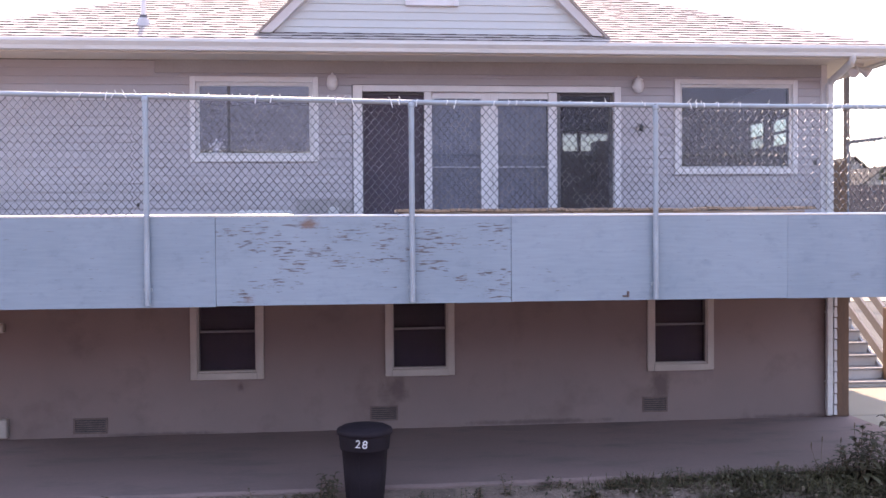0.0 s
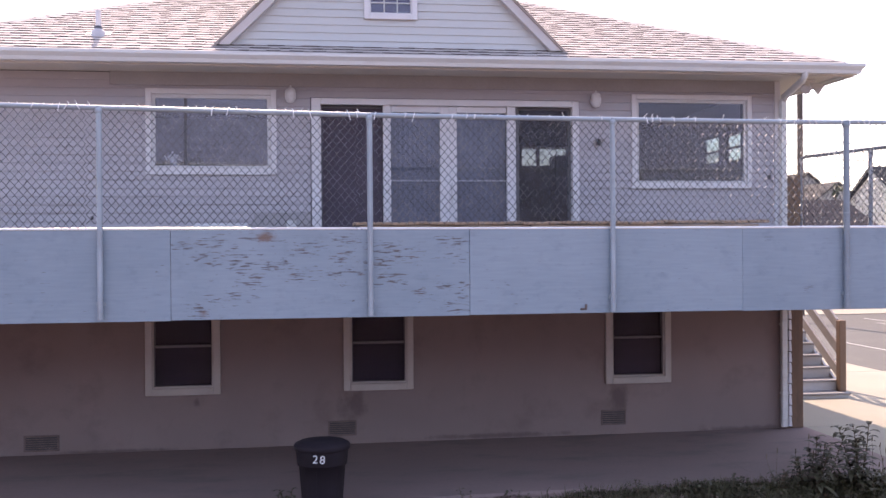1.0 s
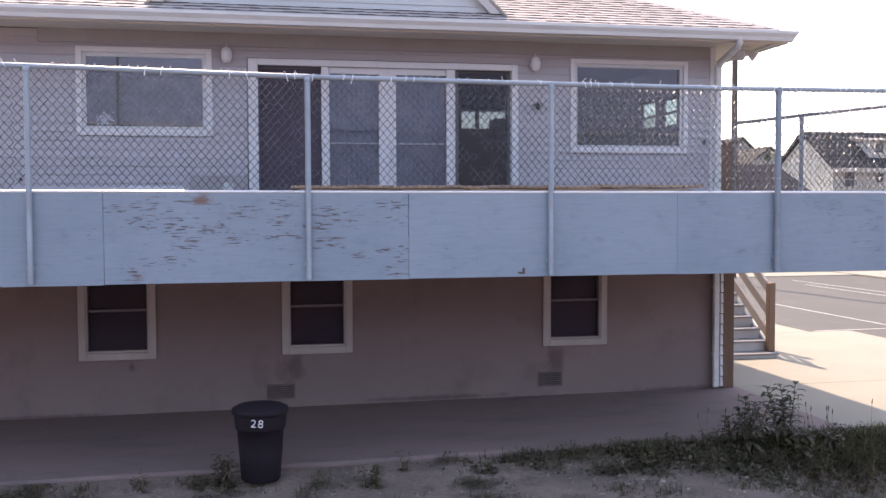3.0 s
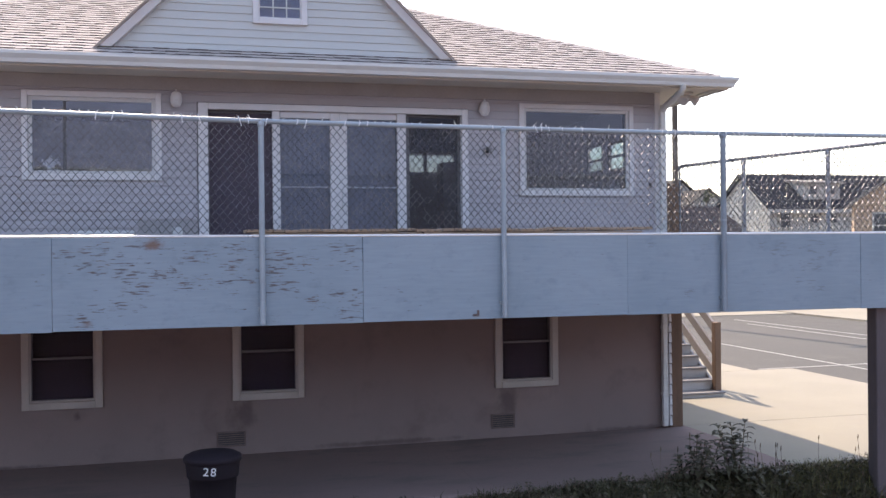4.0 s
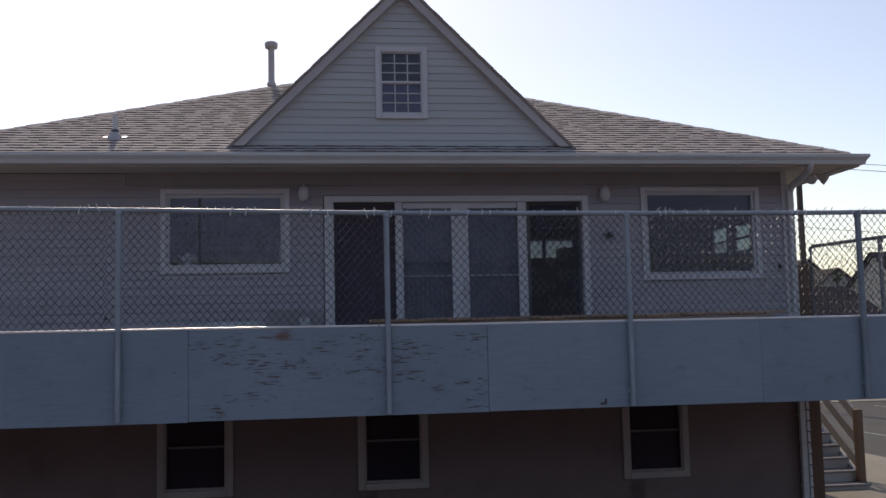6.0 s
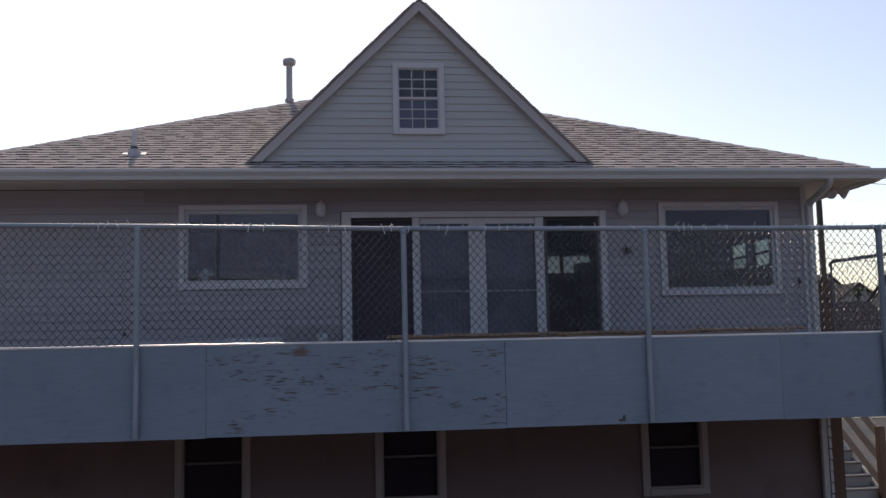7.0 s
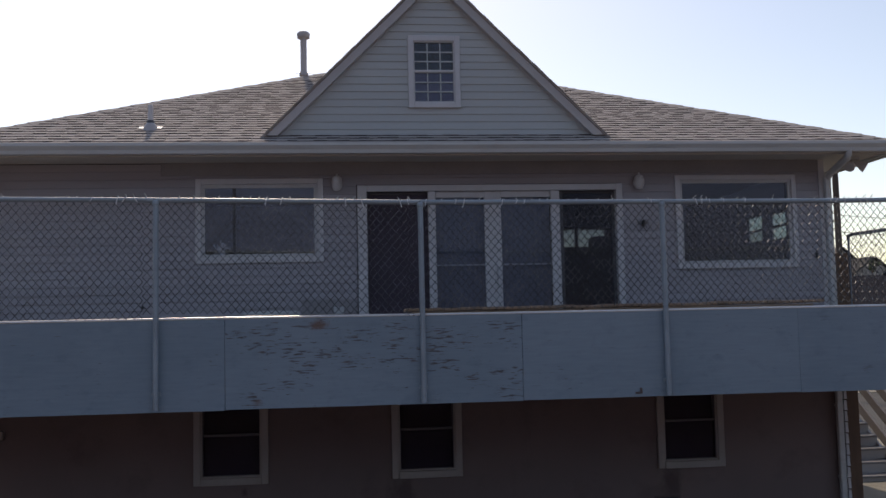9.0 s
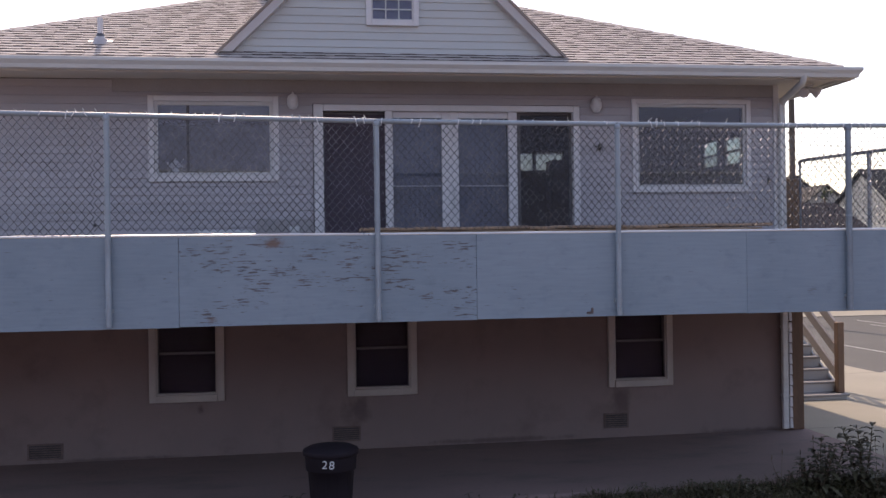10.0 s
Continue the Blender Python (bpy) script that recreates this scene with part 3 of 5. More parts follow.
    s = sash(w, a + 0.075, b - 0.075, 0.645, 1.105, -0.005, 0.024, LOW_SASH)
    pane(s, a + 0.103, b - 0.103, 0.673, 1.077, 0.01, LOW_GLASS)
    up = sash(w, a + 0.075, b - 0.075, 1.075, 1.455, 0.035, 0.024, LOW_SASH, "upper_sash")
    pane(up, a + 0.103, b - 0.103, 1.103, 1.427, 0.05, LOW_GLASS)
    for nm, q in (("stop", (a + 0.075, a + 0.093, -0.018, -0.006, 0.645, 1.455)), ("stop", (b - 0.093, b - 0.075, -0.018, -0.006, 0.645, 1.455)), ("stop", (a + 0.093, b - 0.093, -0.018, -0.006, 0.645, 0.665))):
        part(nm, boxes(q, bevel=0.003), BASE_TRIM, w)
    part("curtain", boxes((a + 0.085, b - 0.085, 0.085, 0.09, 0.65, 1.45)), CURTAIN, w, "dark drawn curtain behind the glass")

for i, (a, b, c, d) in enumerate(SIDE_HOLES):
    w = thing("window_%d" % (i + 6), "sash window in the side wall, bright with sky", "window", kind="structure")
    bm = boxes((XR - 0.05, XR - 0.01, a, a + 0.03, c, d), (XR - 0.05, XR - 0.01, b - 0.03, b, c, d), (XR - 0.05, XR - 0.01, a + 0.03, b - 0.03, c, c + 0.03),
               (XR - 0.05, XR - 0.01, a + 0.03, b - 0.03, d - 0.03, d), (XR - 0.05, XR - 0.01, a + 0.03, b - 0.03, 3.375, 3.405))
    part("window_frame", bm, DARK_SASH, w)
    for lo, hi, gl in ((c + 0.03, 3.375, (SIDE_GLASS, DULL_GLASS)[i]), (3.405, d - 0.03, SIDE_GLASS)):
        p = part("pane", boxes((XR - 0.03, XR - 0.026, a + 0.03, b - 0.03, lo, hi)), gl, w)
        p.visible_shadow = False
for i, (a, b) in enumerate(((2.28, 2.57), (2.61, 3.14))):
    w = thing("window_%d" % (i + 9), "small high window in the back wall, pale with sky", "window", kind="structure")
    p = part("pane", boxes((a, b, BACK + 0.05, BACK + 0.054, 3.60, 3.95)), DULL_GLASS, w)
    p.visible_shadow = False
tall_cab = thing("tall_cabinet", "dark cabinet against the back wall inside", "cabinet", (3.05, BACK - 0.25, Z_SILL))
part("body", boxes((-0.26, 0.4, -0.2, 0.24, 0, 2.03), bevel=0.01), DARK_SASH, tall_cab)
part("door", boxes((-0.24, 0.38, -0.222, -0.2, 0.05, 1.98), bevel=0.004), DARK_SASH, tall_cab)

# sliding door with four leaves
door = thing("door_1", "four-leaf sliding patio door, white frame and dark glass", "door", kind="structure")
for nm, b in (("jamb", (-1.5, -1.395, -0.05, 0.12, 1.72, 3.78)), ("jamb", (1.425, 1.5, -0.05, 0.12, 1.72, 3.78)), ("head", (-1.395, 1.425, -0.05, 0.12, 3.71, 3.78)), ("threshold", (-1.395, 1.425, -0.04, 0.13, 1.72, 1.75))):
    part(nm, boxes(b, bevel=0.005), TRIM, door)


def door_leaf(x0, x1, y, left, right, top, frame_mat, label, glass=None):
    bm = boxes((x0, x0 + left, y, y + 0.045, 1.75, 3.71), (x1 - right, x1, y, y + 0.045, 1.75, 3.71), (x0 + left, x1 - right, y, y + 0.045, 3.71 - top, 3.71), (x0 + left, x1 - right, y, y + 0.045, 1.75, 1.84), bevel=0.004)
    leaf = part("door_leaf", bm, frame_mat, door, label)
    if glass:
        pane(leaf, x0 + left, x1 - right, 1.84, 3.71 - top, y + 0.02, glass)
    return leaf


door_leaf(-1.395, -0.66, 0.03, 0.012, 0.03, 0.03, DARK_SASH, "dark screen leaf", SCREEN)
part("door_post", boxes((-0.715, -0.635, -0.03, 0.03, 1.75, 3.71), bevel=0.004), TRIM, door)
door_leaf(-0.635, 0.02, 0.0, 0.008, 0.10, 0.07, TRIM, "white sliding leaf", SHEER_GLASS)
lf = door_leaf(0.02, 0.69, 0.0, 0.09, 0.008, 0.07, TRIM, "white sliding leaf", SHEER_GLASS)
part("door_handle", boxes((0.045, 0.07, -0.04, 0.0, 2.62, 2.86), bevel=0.006), SASH, lf)
part("door_post", boxes((0.675, 0.775, -0.03, 0.03, 1.75, 3.71), bevel=0.004), TRIM, door)
# Solid bars in place of the fence rail's reflection in the door glass.
for a, b in ((-0.627, -0.08), (0.11, 0.682)):
    part("reflected_rail", boxes((a, b, 0.03, 0.045, 2.875, 2.893), bevel=0.002), TRIM, door, "thin pale bar that stands for the fence rail's reflection")
# Curtains added to lighten the leaves in place of a stronger reflection.
for a, b in ((-0.62, -0.03), (0.06, 0.68)):
    bm = bmesh.new()
    wave = [(a + (b - a) * i / 36, 0.10 + 0.003 * math.sin(i * 1.9)) for i in range(37)]
    for (xa, ya), (xb, yb) in zip(wave, wave[1:]):
        q = [bm.verts.new(p) for p in ((xa, ya, 1.80), (xb, yb, 1.80), (xb, yb, 3.68), (xa, ya, 3.68))]
        bm.faces.new(q).smooth = True
    bmesh.ops.remove_doubles(bm, verts=bm.verts, dist=0.0005)
    part("curtain", bm, SHEER, door, "grey sheer curtain behind the glass")
door_leaf(0.775, 1.425, 0.03, 0.05, 0.035, 0.03, DARK_SASH, "dark framed leaf", DOOR_GLASS)

# ---- roof ----
EX0, EX1, EY0, EY1, EZ, PITCH = -5.98, 4.48, -0.65, 8.05, 4.13, 0.448
half = (EY1 - EY0) / 2
RZ = EZ + PITCH * half
roof = thing("house_roof", "hip roof of tan-grey asphalt shingles with a gable", "roof", kind="structure")
v = [(EX0, EY0, EZ), (EX1, EY0, EZ), (EX1, EY1, EZ), (EX0, EY1, EZ), (EX0 + half, EY0 + half, RZ), (EX1 - half, EY0 + half, RZ)]
v += [(x, y, zz - 0.07) for x, y, zz in v]
f = [(0, 1, 5, 4), (1, 2, 5), (2, 3, 4, 5), (3, 0, 4), (6, 10, 11, 7), (7, 11, 8), (8, 11, 10, 9), (9, 10, 6), (0, 6, 7, 1), (1, 7, 8, 2), (2, 8, 9, 3), (3, 9, 6, 0)]
mesh_from("roof_deck", v, f, ROOF_DECK, roof)
for b in ((EX0 + 0.02, EX1 - 0.02, EY0 + 0.03, 0.0, 4.043, 4.06), (EX0 + 0.02, EX1 - 0.02, BACK + 0.15, EY1 - 0.03, 4.043, 4.06), (EX0 + 0.02, XL, 0.0, BACK + 0.15, 4.043, 4.06), (XR, EX1 - 0.02, 0.0, BACK + 0.15, 4.043, 4.06)):
    tagged(part("soffit", boxes(b), SOFFIT), "cream boarded soffit under the eave", "soffit", kind="structure")
for b in ((EX0, EX1, EY0, EY0 + 0.025, 4.0, 4.115), (EX1 - 0.025, EX1, EY0 + 0.025, EY1, 4.0, 4.115), (EX0, EX0 + 0.025, EY0 + 0.025, EY1, 4.0, 4.115)):
    tagged(part("fascia", boxes(b, bevel=0.003), SOFFIT), "cream fascia board at the roof edge", "fascia", kind="structure")
gutter = thing("gutter", "off-white metal eave gutter with a stained face", "gutter", (0, 0, 0))
bm = bmesh.new()
extrude_profile(bm, [(-0.655, 4.125), (-0.655, 4.02), (-0.70, 4.01), (-0.735, 4.018), (-0.745, 4.055), (-0.775, 4.095), (-0.775, 4.125), (-0.765, 4.125), (-0.765, 4.098), (-0.735, 4.058), (-0.725, 4.026), (-0.665, 4.026), (-0.665, 4.125)], EX0 - 0.02, EX1 + 0.03)
for q in bm.verts:
    if q.co.x > 0:
        q.co.x = EX1 - 0.06 - 0.655 - q.co.y
part("trough", bm, GUTTER, gutter)
bm = bmesh.new()
extrude_profile(bm, [(-0.655, 4.125), (-0.655, 4.02), (-0.70, 4.01), (-0.735, 4.018), (-0.745, 4.055), (-0.775, 4.095), (-0.775, 4.125)], EY0, EY1)
for q in bm.verts:
    x = EX1 - 0.06 - 0.655 - q.co.y
    q.co = Vector((x + 0.002, q.co.y + 0.002 if q.co.x < 0 else q.co.x, q.co.z))
part("side_trough", bm, GUTTER, gutter)
for k in range(5):
    part("bracket", boxes((EX0 + 1.0 + 2.1 * k, EX0 + 1.012 + 2.1 * k, -0.78, -0.655, 4.118, 4.13)), GUTTER, gutter)


def downspout(pts, xw, label):
    """A flat metal spout: an elbow from the gutter, then a straight run down the wall."""
    bm = bmesh.new()
    tube(bm, pts, 0.038, 8)
    ob = tagged(part("downspout", bm, GUTTER), label, "downspout", "downspouts")
    part("straight_run", boxes((xw - 0.045, xw + 0.03, -0.095, -0.036, 0.02, 3.83), bevel=0.01), GUTTER, ob)
    for zz in (3.3, 1.2, 0.4):
        part("strap", boxes((xw - 0.05, xw + 0.035, -0.1, -0.032, zz, zz + 0.025)), GUTTER, ob)
    return ob


for k in range(13):
    z0 = 0.02 + 0.125 * k
    v = [(3.973, y, zz) for y in (-0.098, 0.1) for zz in (z0 + 0.01, z0 + 0.122)] + [(xx, y, zz) for y in (-0.098, 0.1) for xx, zz in ((4.012, z0 + 0.01), (4.004, z0 + 0.122))]
    mesh_from("siding_board", v, [(0, 1, 5, 4), (2, 6, 7, 3), (4, 5, 7, 6), (1, 3, 7, 5), (0, 4, 6, 2)], TRIM, wall_right_base)
part("notch_backing", boxes((XR + 0.001, 4.012, 0.104, 0.112, 0.0, 1.64)), RAKE, wall_right_base)
downspout([(3.86, -0.71, 4.03), (3.86, -0.71, 3.99), (3.87, -0.66, 3.96), (3.935, -0.13, 3.86), (3.94, -0.07, 3.82), (3.94, -0.066, 3.78)], 3.94, "white downspout at the house corner beside a cedar post")
downspout([(-5.28, -0.71, 4.03), (-5.28, -0.71, 3.98), (-5.29, -0.66, 3.95), (-5.42, -0.13, 3.80), (-5.43, -0.07, 3.76), (-5.43, -0.066, 3.7)], -5.43, "white downspout on the siding behind the fence")


def dormer_half(y):
    """Half the gable's width where its roof meets the main slope at y."""
    return max(0.0, (6.06 - (EZ + PITCH * (y - EY0))) / 0.985)


GX, YG = -0.622, -0.30
rnd = random.Random(3)
S = math.hypot(1, PITCH)
expo = 0.121 / S
near_v, near_n, far_v, far_f = [], 0, [], []
row, y = 0, EY0 - 0.025
slope_m = math.atan(PITCH)
shapes = []
for k in range(8):
    w, t = 0.09 + 0.018 * k, (0.0088, 0.0135)[k % 2]
    me = bpy.data.meshes.new("shingle")
    vv = [(0, 0, 0), (w, 0, 0), (w, expo * 1.06, 0), (0, expo * 1.06, 0), (0.002, 0.001, t), (w - 0.002, 0.001, t), (w, expo * 1.06, 0.001), (0, expo * 1.06, 0.001)]
    vv = [(a, b, c + b * PITCH) for a, b, c in vv]
    me.from_pydata(vv, [], [(0, 1, 5, 4), (4, 5, 6, 7), (1, 2, 6, 5), (0, 4, 7, 3)])
    me.materials.append(SHINGLE)
    me.materials.append(SHADOW_EDGE)
    # the front face carries the painted shadow line
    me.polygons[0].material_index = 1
    shapes.append((w, me))
while y < EY0 + half - 0.05:
    inset = max(0.0, y - EY0)
    x, xe = EX0 + inset - rnd.uniform(0, 0.2), EX1 - inset
    k = rnd.randint(0, 7)
    while x < xe:
        k = (k + 1 + 2 * rnd.randint(0, 3)) % 8
        w, me = shapes[k]
        dh = dormer_half(y) - 0.12
        if not (y > YG and GX - dh < x and x + w < GX + dh):
            lift = EZ + PITCH * (y - EY0) + 0.004 + rnd.uniform(0, 0.002)
            if row < 11 and near_n < 300 and x > EX0 + inset + 0.2 and x + w < xe - 0.2 and -4.9 < x < 4.3:
                ob = new("shingle", me)
                ob.location = (x, y, lift)
                ob.parent = roof
                near_n += 1
            else:
                n = len(far_v)
                for a in me.vertices:
                    lim = max(0.0, y + a.co.y - EY0)
                    far_v.append((min(max(x + a.co.x, EX0 + lim), EX1 - lim), y + a.co.y, lift + a.co.z))
                far_f += [tuple(n + i for i in p.vertices) for p in me.polygons]
        x += w + 0.002
    row += 1
    y += expo
field = mesh_from("shingle_field", far_v, far_f, SHINGLE, roof, "stuff")
field.data.materials.append(SHADOW_EDGE)
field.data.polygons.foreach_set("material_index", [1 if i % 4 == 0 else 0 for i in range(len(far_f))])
cap = bpy.data.meshes.new("ridge_cap")
cap.from_pydata([(-0.15, -0.10, -0.035), (0.02, -0.10, -0.035), (0.02, 0, 0.008), (-0.15, 0, 0.004), (-0.15, 0.10, -0.035), (0.02, 0.10, -0.035), (0.02, 0, 0.002), (0.02, -0.09, -0.06), (0.02, 0.09, -0.06)], [], [(0, 1, 2, 3), (3, 2, 5, 4), (1, 7, 6, 2), (2, 6, 8, 5)])
cap.materials.append(SHINGLE)
for sx, ex in ((1, EX0), (-1, EX1)):
    d = Vector((sx, 1, PITCH)).normalized()
    n = int(half * math.sqrt(2 + PITCH ** 2) / 0.15)
    for k in range(n):
        ob = new("ridge_cap", cap)
        p = Vector((ex, EY0, EZ)) + d * (0.12 + 0.15 * k)
        ob.matrix_world = Matrix.Translation(p + Vector((0, 0, 0.012 + 0.003 * (k % 3)))) @ (-d).to_track_quat("X", "Z").to_matrix().to_4x4()
        ob.parent = roof

# gable on the roof
gable = thing("roof_gable", "grey lap-sided roof gable with a small sash window", "gable", (0, YG, 0), kind="structure")
GP, GS = 6.105, 0.988
GWIN = (-0.929, -0.357, 4.587, 5.39)
v = [(GX - 1.76, 0.0, 4.27), (GX + 1.76, 0.0, 4.27), (GX, 0.0, 6.005), (GX - 1.76, 0.1, 4.27), (GX + 1.76, 0.1, 4.27), (GX, 0.1, 6.005)]
# Dark sheet behind the panes, coloured as the shade of a room.
mesh_from("gable_sheathing", v, [(0, 1, 2), (5, 4, 3), (0, 3, 4, 1), (1, 4, 5, 2), (2, 5, 3, 0)], DARK_ROOM, gable)
z = 4.262
while z < 5.96:
    z1 = min(z + 0.0835, 5.992)
    h0, h1 = (5.992 - z) / GS, (5.992 - z1) / GS
    if z1 <= GWIN[2] + 0.05 or z >= GWIN[3] - 0.05:
        lap_board("siding_board", GX - h0, GX + h0, z, z1, gable, GABLE_SIDING, GX - h1, GX + h1, butt=0.014, gap=0.008)
    else:
        lap_board("siding_board", GX - h0, GWIN[0] + 0.01, z, z1, gable, GABLE_SIDING, GX - h1, GWIN[0] + 0.01, butt=0.014, gap=0.008)
        lap_board("siding_board", GWIN[1] - 0.01, GX + h0, z, z1, gable, GABLE_SIDING, GWIN[1] - 0.01, GX + h1, butt=0.014, gap=0.008)
    z += 0.0835
ang = math.atan(GS)
for sx in (-1, 1):
    L = 1.85 / math.cos(ang)
    bm = bmesh.new()
    # rake board, then the shingled edge over it
    c, s = math.cos(ang), math.sin(ang)
    outer0, outer1 = Vector((GX, 0, GP - 0.02)), Vector((GX + sx * 1.835, 0, GP - 0.02 - 1.835 * GS))
    down = Vector((-sx * s, 0, -c)) * 0.085
    quad = [outer0, outer1, outer1 + Vector((-sx * 0.085 / s * 0.98, 0, 0)), outer0 + Vector((0, 0, -0.085 / c))]
    f0 = [bm.verts.new(p + Vector((0, -0.10, 0))) for p in quad]
    f1 = [bm.verts.new(p + Vector((0, -0.001, 0))) for p in quad]
    bm.faces.new(f0)
    bm.faces.new(f1[::-1])
    for i in range(4):
        bm.faces.new((f0[i], f1[i], f1[(i + 1) % 4], f0[(i + 1) % 4]))
    bmesh.ops.recalc_face_normals(bm, faces=bm.faces)
    part("rake_board", bm, RAKE, gable)
    yb = EY0 + (GP - EZ) / PITCH - YG
    top0, top1 = Vector((GX, -0.12, GP)), Vector((GX + sx * 1.885, -0.12, GP - 1.885 * GS))
    back = Vector((GX, yb, GP))
    bm = bmesh.new()
    a = [bm.verts.new(p) for p in (top0, top1, back)]
    b = [bm.verts.new(p - Vector((0, 0, 0.014))) for p in (top0, top1, back)]
    bm.faces.new(a)
    bm.faces.new(b[::-1])
    for i in range(3):
        bm.faces.new((a[i], b[i], b[(i + 1) % 3], a[(i + 1) % 3]))
    bmesh.ops.recalc_face_normals(bm, faces=bm.faces)
    part("gable_roof", bm, SHINGLE, gable)
    n = int(L / 0.128)
    for k in range(n):
        bm = bmesh.new()
        q = 0.06 + k * 0.128 * c
        box(bm, 0, 0.15, -0.012, 0.25, 0, 0.006 + 0.003 * (k % 2))
        m = Matrix.Translation((GX + sx * q, -0.12, GP - q * GS + 0.003)) @ Matrix.Rotation(ang if sx > 0 else math.pi - ang, 4, "Y")
        if sx < 0:
            m = m @ Matrix.Diagonal((1, 1, -1, 1))
        bmesh.ops.transform(bm, matrix=m, verts=bm.verts)
        bmesh.ops.recalc_face_normals(bm, faces=bm.faces)
        part("edge_shingle", bm, SHINGLE, gable)
gw = thing("window_8", "small white twelve-over grid sash window in the gable", "window", (0, YG, 0), kind="structure")
casing(gw, *GWIN, 0.06, -0.006, TRIM)
gx0, gx1, gz0, gz1 = GWIN[0] + 0.052, GWIN[1] - 0.052, GWIN[2] + 0.052, GWIN[3] - 0.052
gm = (gz0 + gz1) / 2
for a, b, yy, nm in ((gz0, gm + 0.012, -0.028, "lower_sash"), (gm - 0.012, gz1, -0.024, "upper_sash")):
    s = sash(gw, gx0, gx1, a, b, yy, 0.022, SASH, nm)
    iw, ih = (gx1 - gx0 - 0.044) / 3, (b - a - 0.044) / 3
    for i in range(3):
        for j in range(3):
            pane(s, gx0 + 0.022 + i * iw + 0.006, gx0 + 0.022 + (i + 1) * iw - 0.006, a + 0.022 + j * ih + 0.006, a + 0.022 + (j + 1) * ih - 0.006, yy + 0.018, GABLE_GLASS)
    for i in (1, 2):
        part("glazing_bar", boxes((gx0 + 0.022 + i * iw - 0.006, gx0 + 0.022 + i * iw + 0.006, yy + 0.006, yy + 0.03, a + 0.022, b - 0.022)), SASH, s)
        part("glazing_bar", boxes((gx0 + 0.022, gx1 - 0.022, yy + 0.007, yy + 0.029, a + 0.022 + i * ih - 0.006, a + 0.022 + i * ih + 0.006)), SASH, s)
part("meeting_rail", boxes((gx0 + 0.004, gx1 - 0.004, -0.036, -0.029, gm - 0.006, gm + 0.018), bevel=0.002), TRIM, gw)
part("blind", boxes((gx0, gx1, -0.004, -0.001, gz0, gm)), BLIND, gw, "pale blind behind the lower sash")


# vent pipes on the roof
def vent_pipe(name, label, x, y, r, height, capped):
    zb = EZ + PITCH * (y - EY0)
    ob = thing(name, label, "vent pipe", (0, 0, 0))
    bm = bmesh.new()
    tube(bm, [(x, y, zb - 0.08), (x, y, zb + height)], r, 14)
    part("pipe", bm, FLUE_METAL if capped else TRIM, ob)
    bm = bmesh.new()
    box(bm, -0.125, 0.125, -0.035, 0.05, 0.014, 0.02, m=Matrix.Translation((x, y, zb)) @ Matrix.Rotation(slope_m, 4, "X"))
    part("flashing", bm, BARE_GALV, ob)
    k = 0.45 if capped else 1.15
    bm = bmesh.new()
    lathe(bm, [(r + 0.05 * k, zb - 0.03), (r + 0.036 * k, zb + 0.03 * k), (r + 0.012, zb + 0.06 * k), (r + 0.003, zb + 0.062 * k)], x, y, 14)
    part("collar", bm, FLUE_METAL, ob)
    if not capped:
        bm = bmesh.new()
        lathe(bm, [(r + 0.014, zb + 0.055), (r + 0.013, zb + 0.095), (r + 0.003, zb + 0.1)], x, y, 14)
        part("seal", bm, DARK_SASH, ob, "dark rubber seal")
    if capped:
        bm = bmesh.new()
        lathe(bm, [(r + 0.005, zb + height - 0.04), (r + 0.045, zb + height - 0.03), (r + 0.05, zb + height + 0.04), (r + 0.02, zb + height + 0.065), (0.005, zb + height + 0.07)], x, y, 16)
        part("cap", bm, FLUE_METAL, ob, "round metal cap")
    return ob


vent_pipe("roof_vent_pipe", "short pale plumbing vent pipe with metal flashing on the shingles", -3.735, 0.0, 0.029, 0.27, False)
vent_pipe("flue_pipe", "tall galvanised flue pipe with a round cap on the roof", -2.21, 3.45, 0.046, 0.565, True)


# ---- deck, parapet and fence ----
PY = -2.66
P0, P1 = 1.574, 2.295
deck = thing("deck", "raised wooden deck along the back of the house", "deck")
# The boards run on out of view to -9.5, added to shade the walk.
for k in range(19):
    y0 = -2.6 + k * 0.136
    xe = 5.1 - (y0 + 2.6) / 2.6 * 0.95
    part("deck_board", boxes((-9.5, xe, y0, y0 + 0.13, 1.665, 1.70)), DECKING, deck)
part("rim_joist", boxes((-9.5, 5.1, -2.62, -2.582, 1.60, 1.665)), DECKING, deck)
part("ledger", boxes((-9.5, 4.1, -0.075, -0.037, 1.58, 1.665)), DECKING, deck)
for k in range(26):
    x = -9.3 + k * 0.55
    part("joist", boxes((x, x + 0.038, -2.58, -0.08 if x < 4.1 else -2.58 + 2.5 * (5.0 - x) / 0.9, 1.60, 1.664)), DECKING, deck)

parapet = thing("parapet", "pale blue painted plywood parapet with flaking paint", "parapet")
# The first panel is likewise lengthened out of view, for shade.
seams = [-9.6, -5.06, -2.62, -0.18, 2.23, 4.67, 5.16]
for i, (a, b) in enumerate(zip(seams, seams[1:])):
    dz = (0.004, -0.006, 0.0, 0.004, 0.0, -0.004)[i]
    part("panel", boxes((a + (0.0007 if i == 4 else 0.002), b - (0.0007 if i == 3 else 0.002), PY - 0.006, PY + 0.012, P0 + dz, P1 + (0.02, 0.016, 0.008, 0.002, 0.0, 0.0)[i]), bevel=0.0015), (PLY_SOUND, PLY_SOUND, PLY_WORN, PLY_SOUND, PLY_END, PLY_SOUND)[i], parapet, "blue plywood panel with long flakes of bare wood" if i == 2 else "")
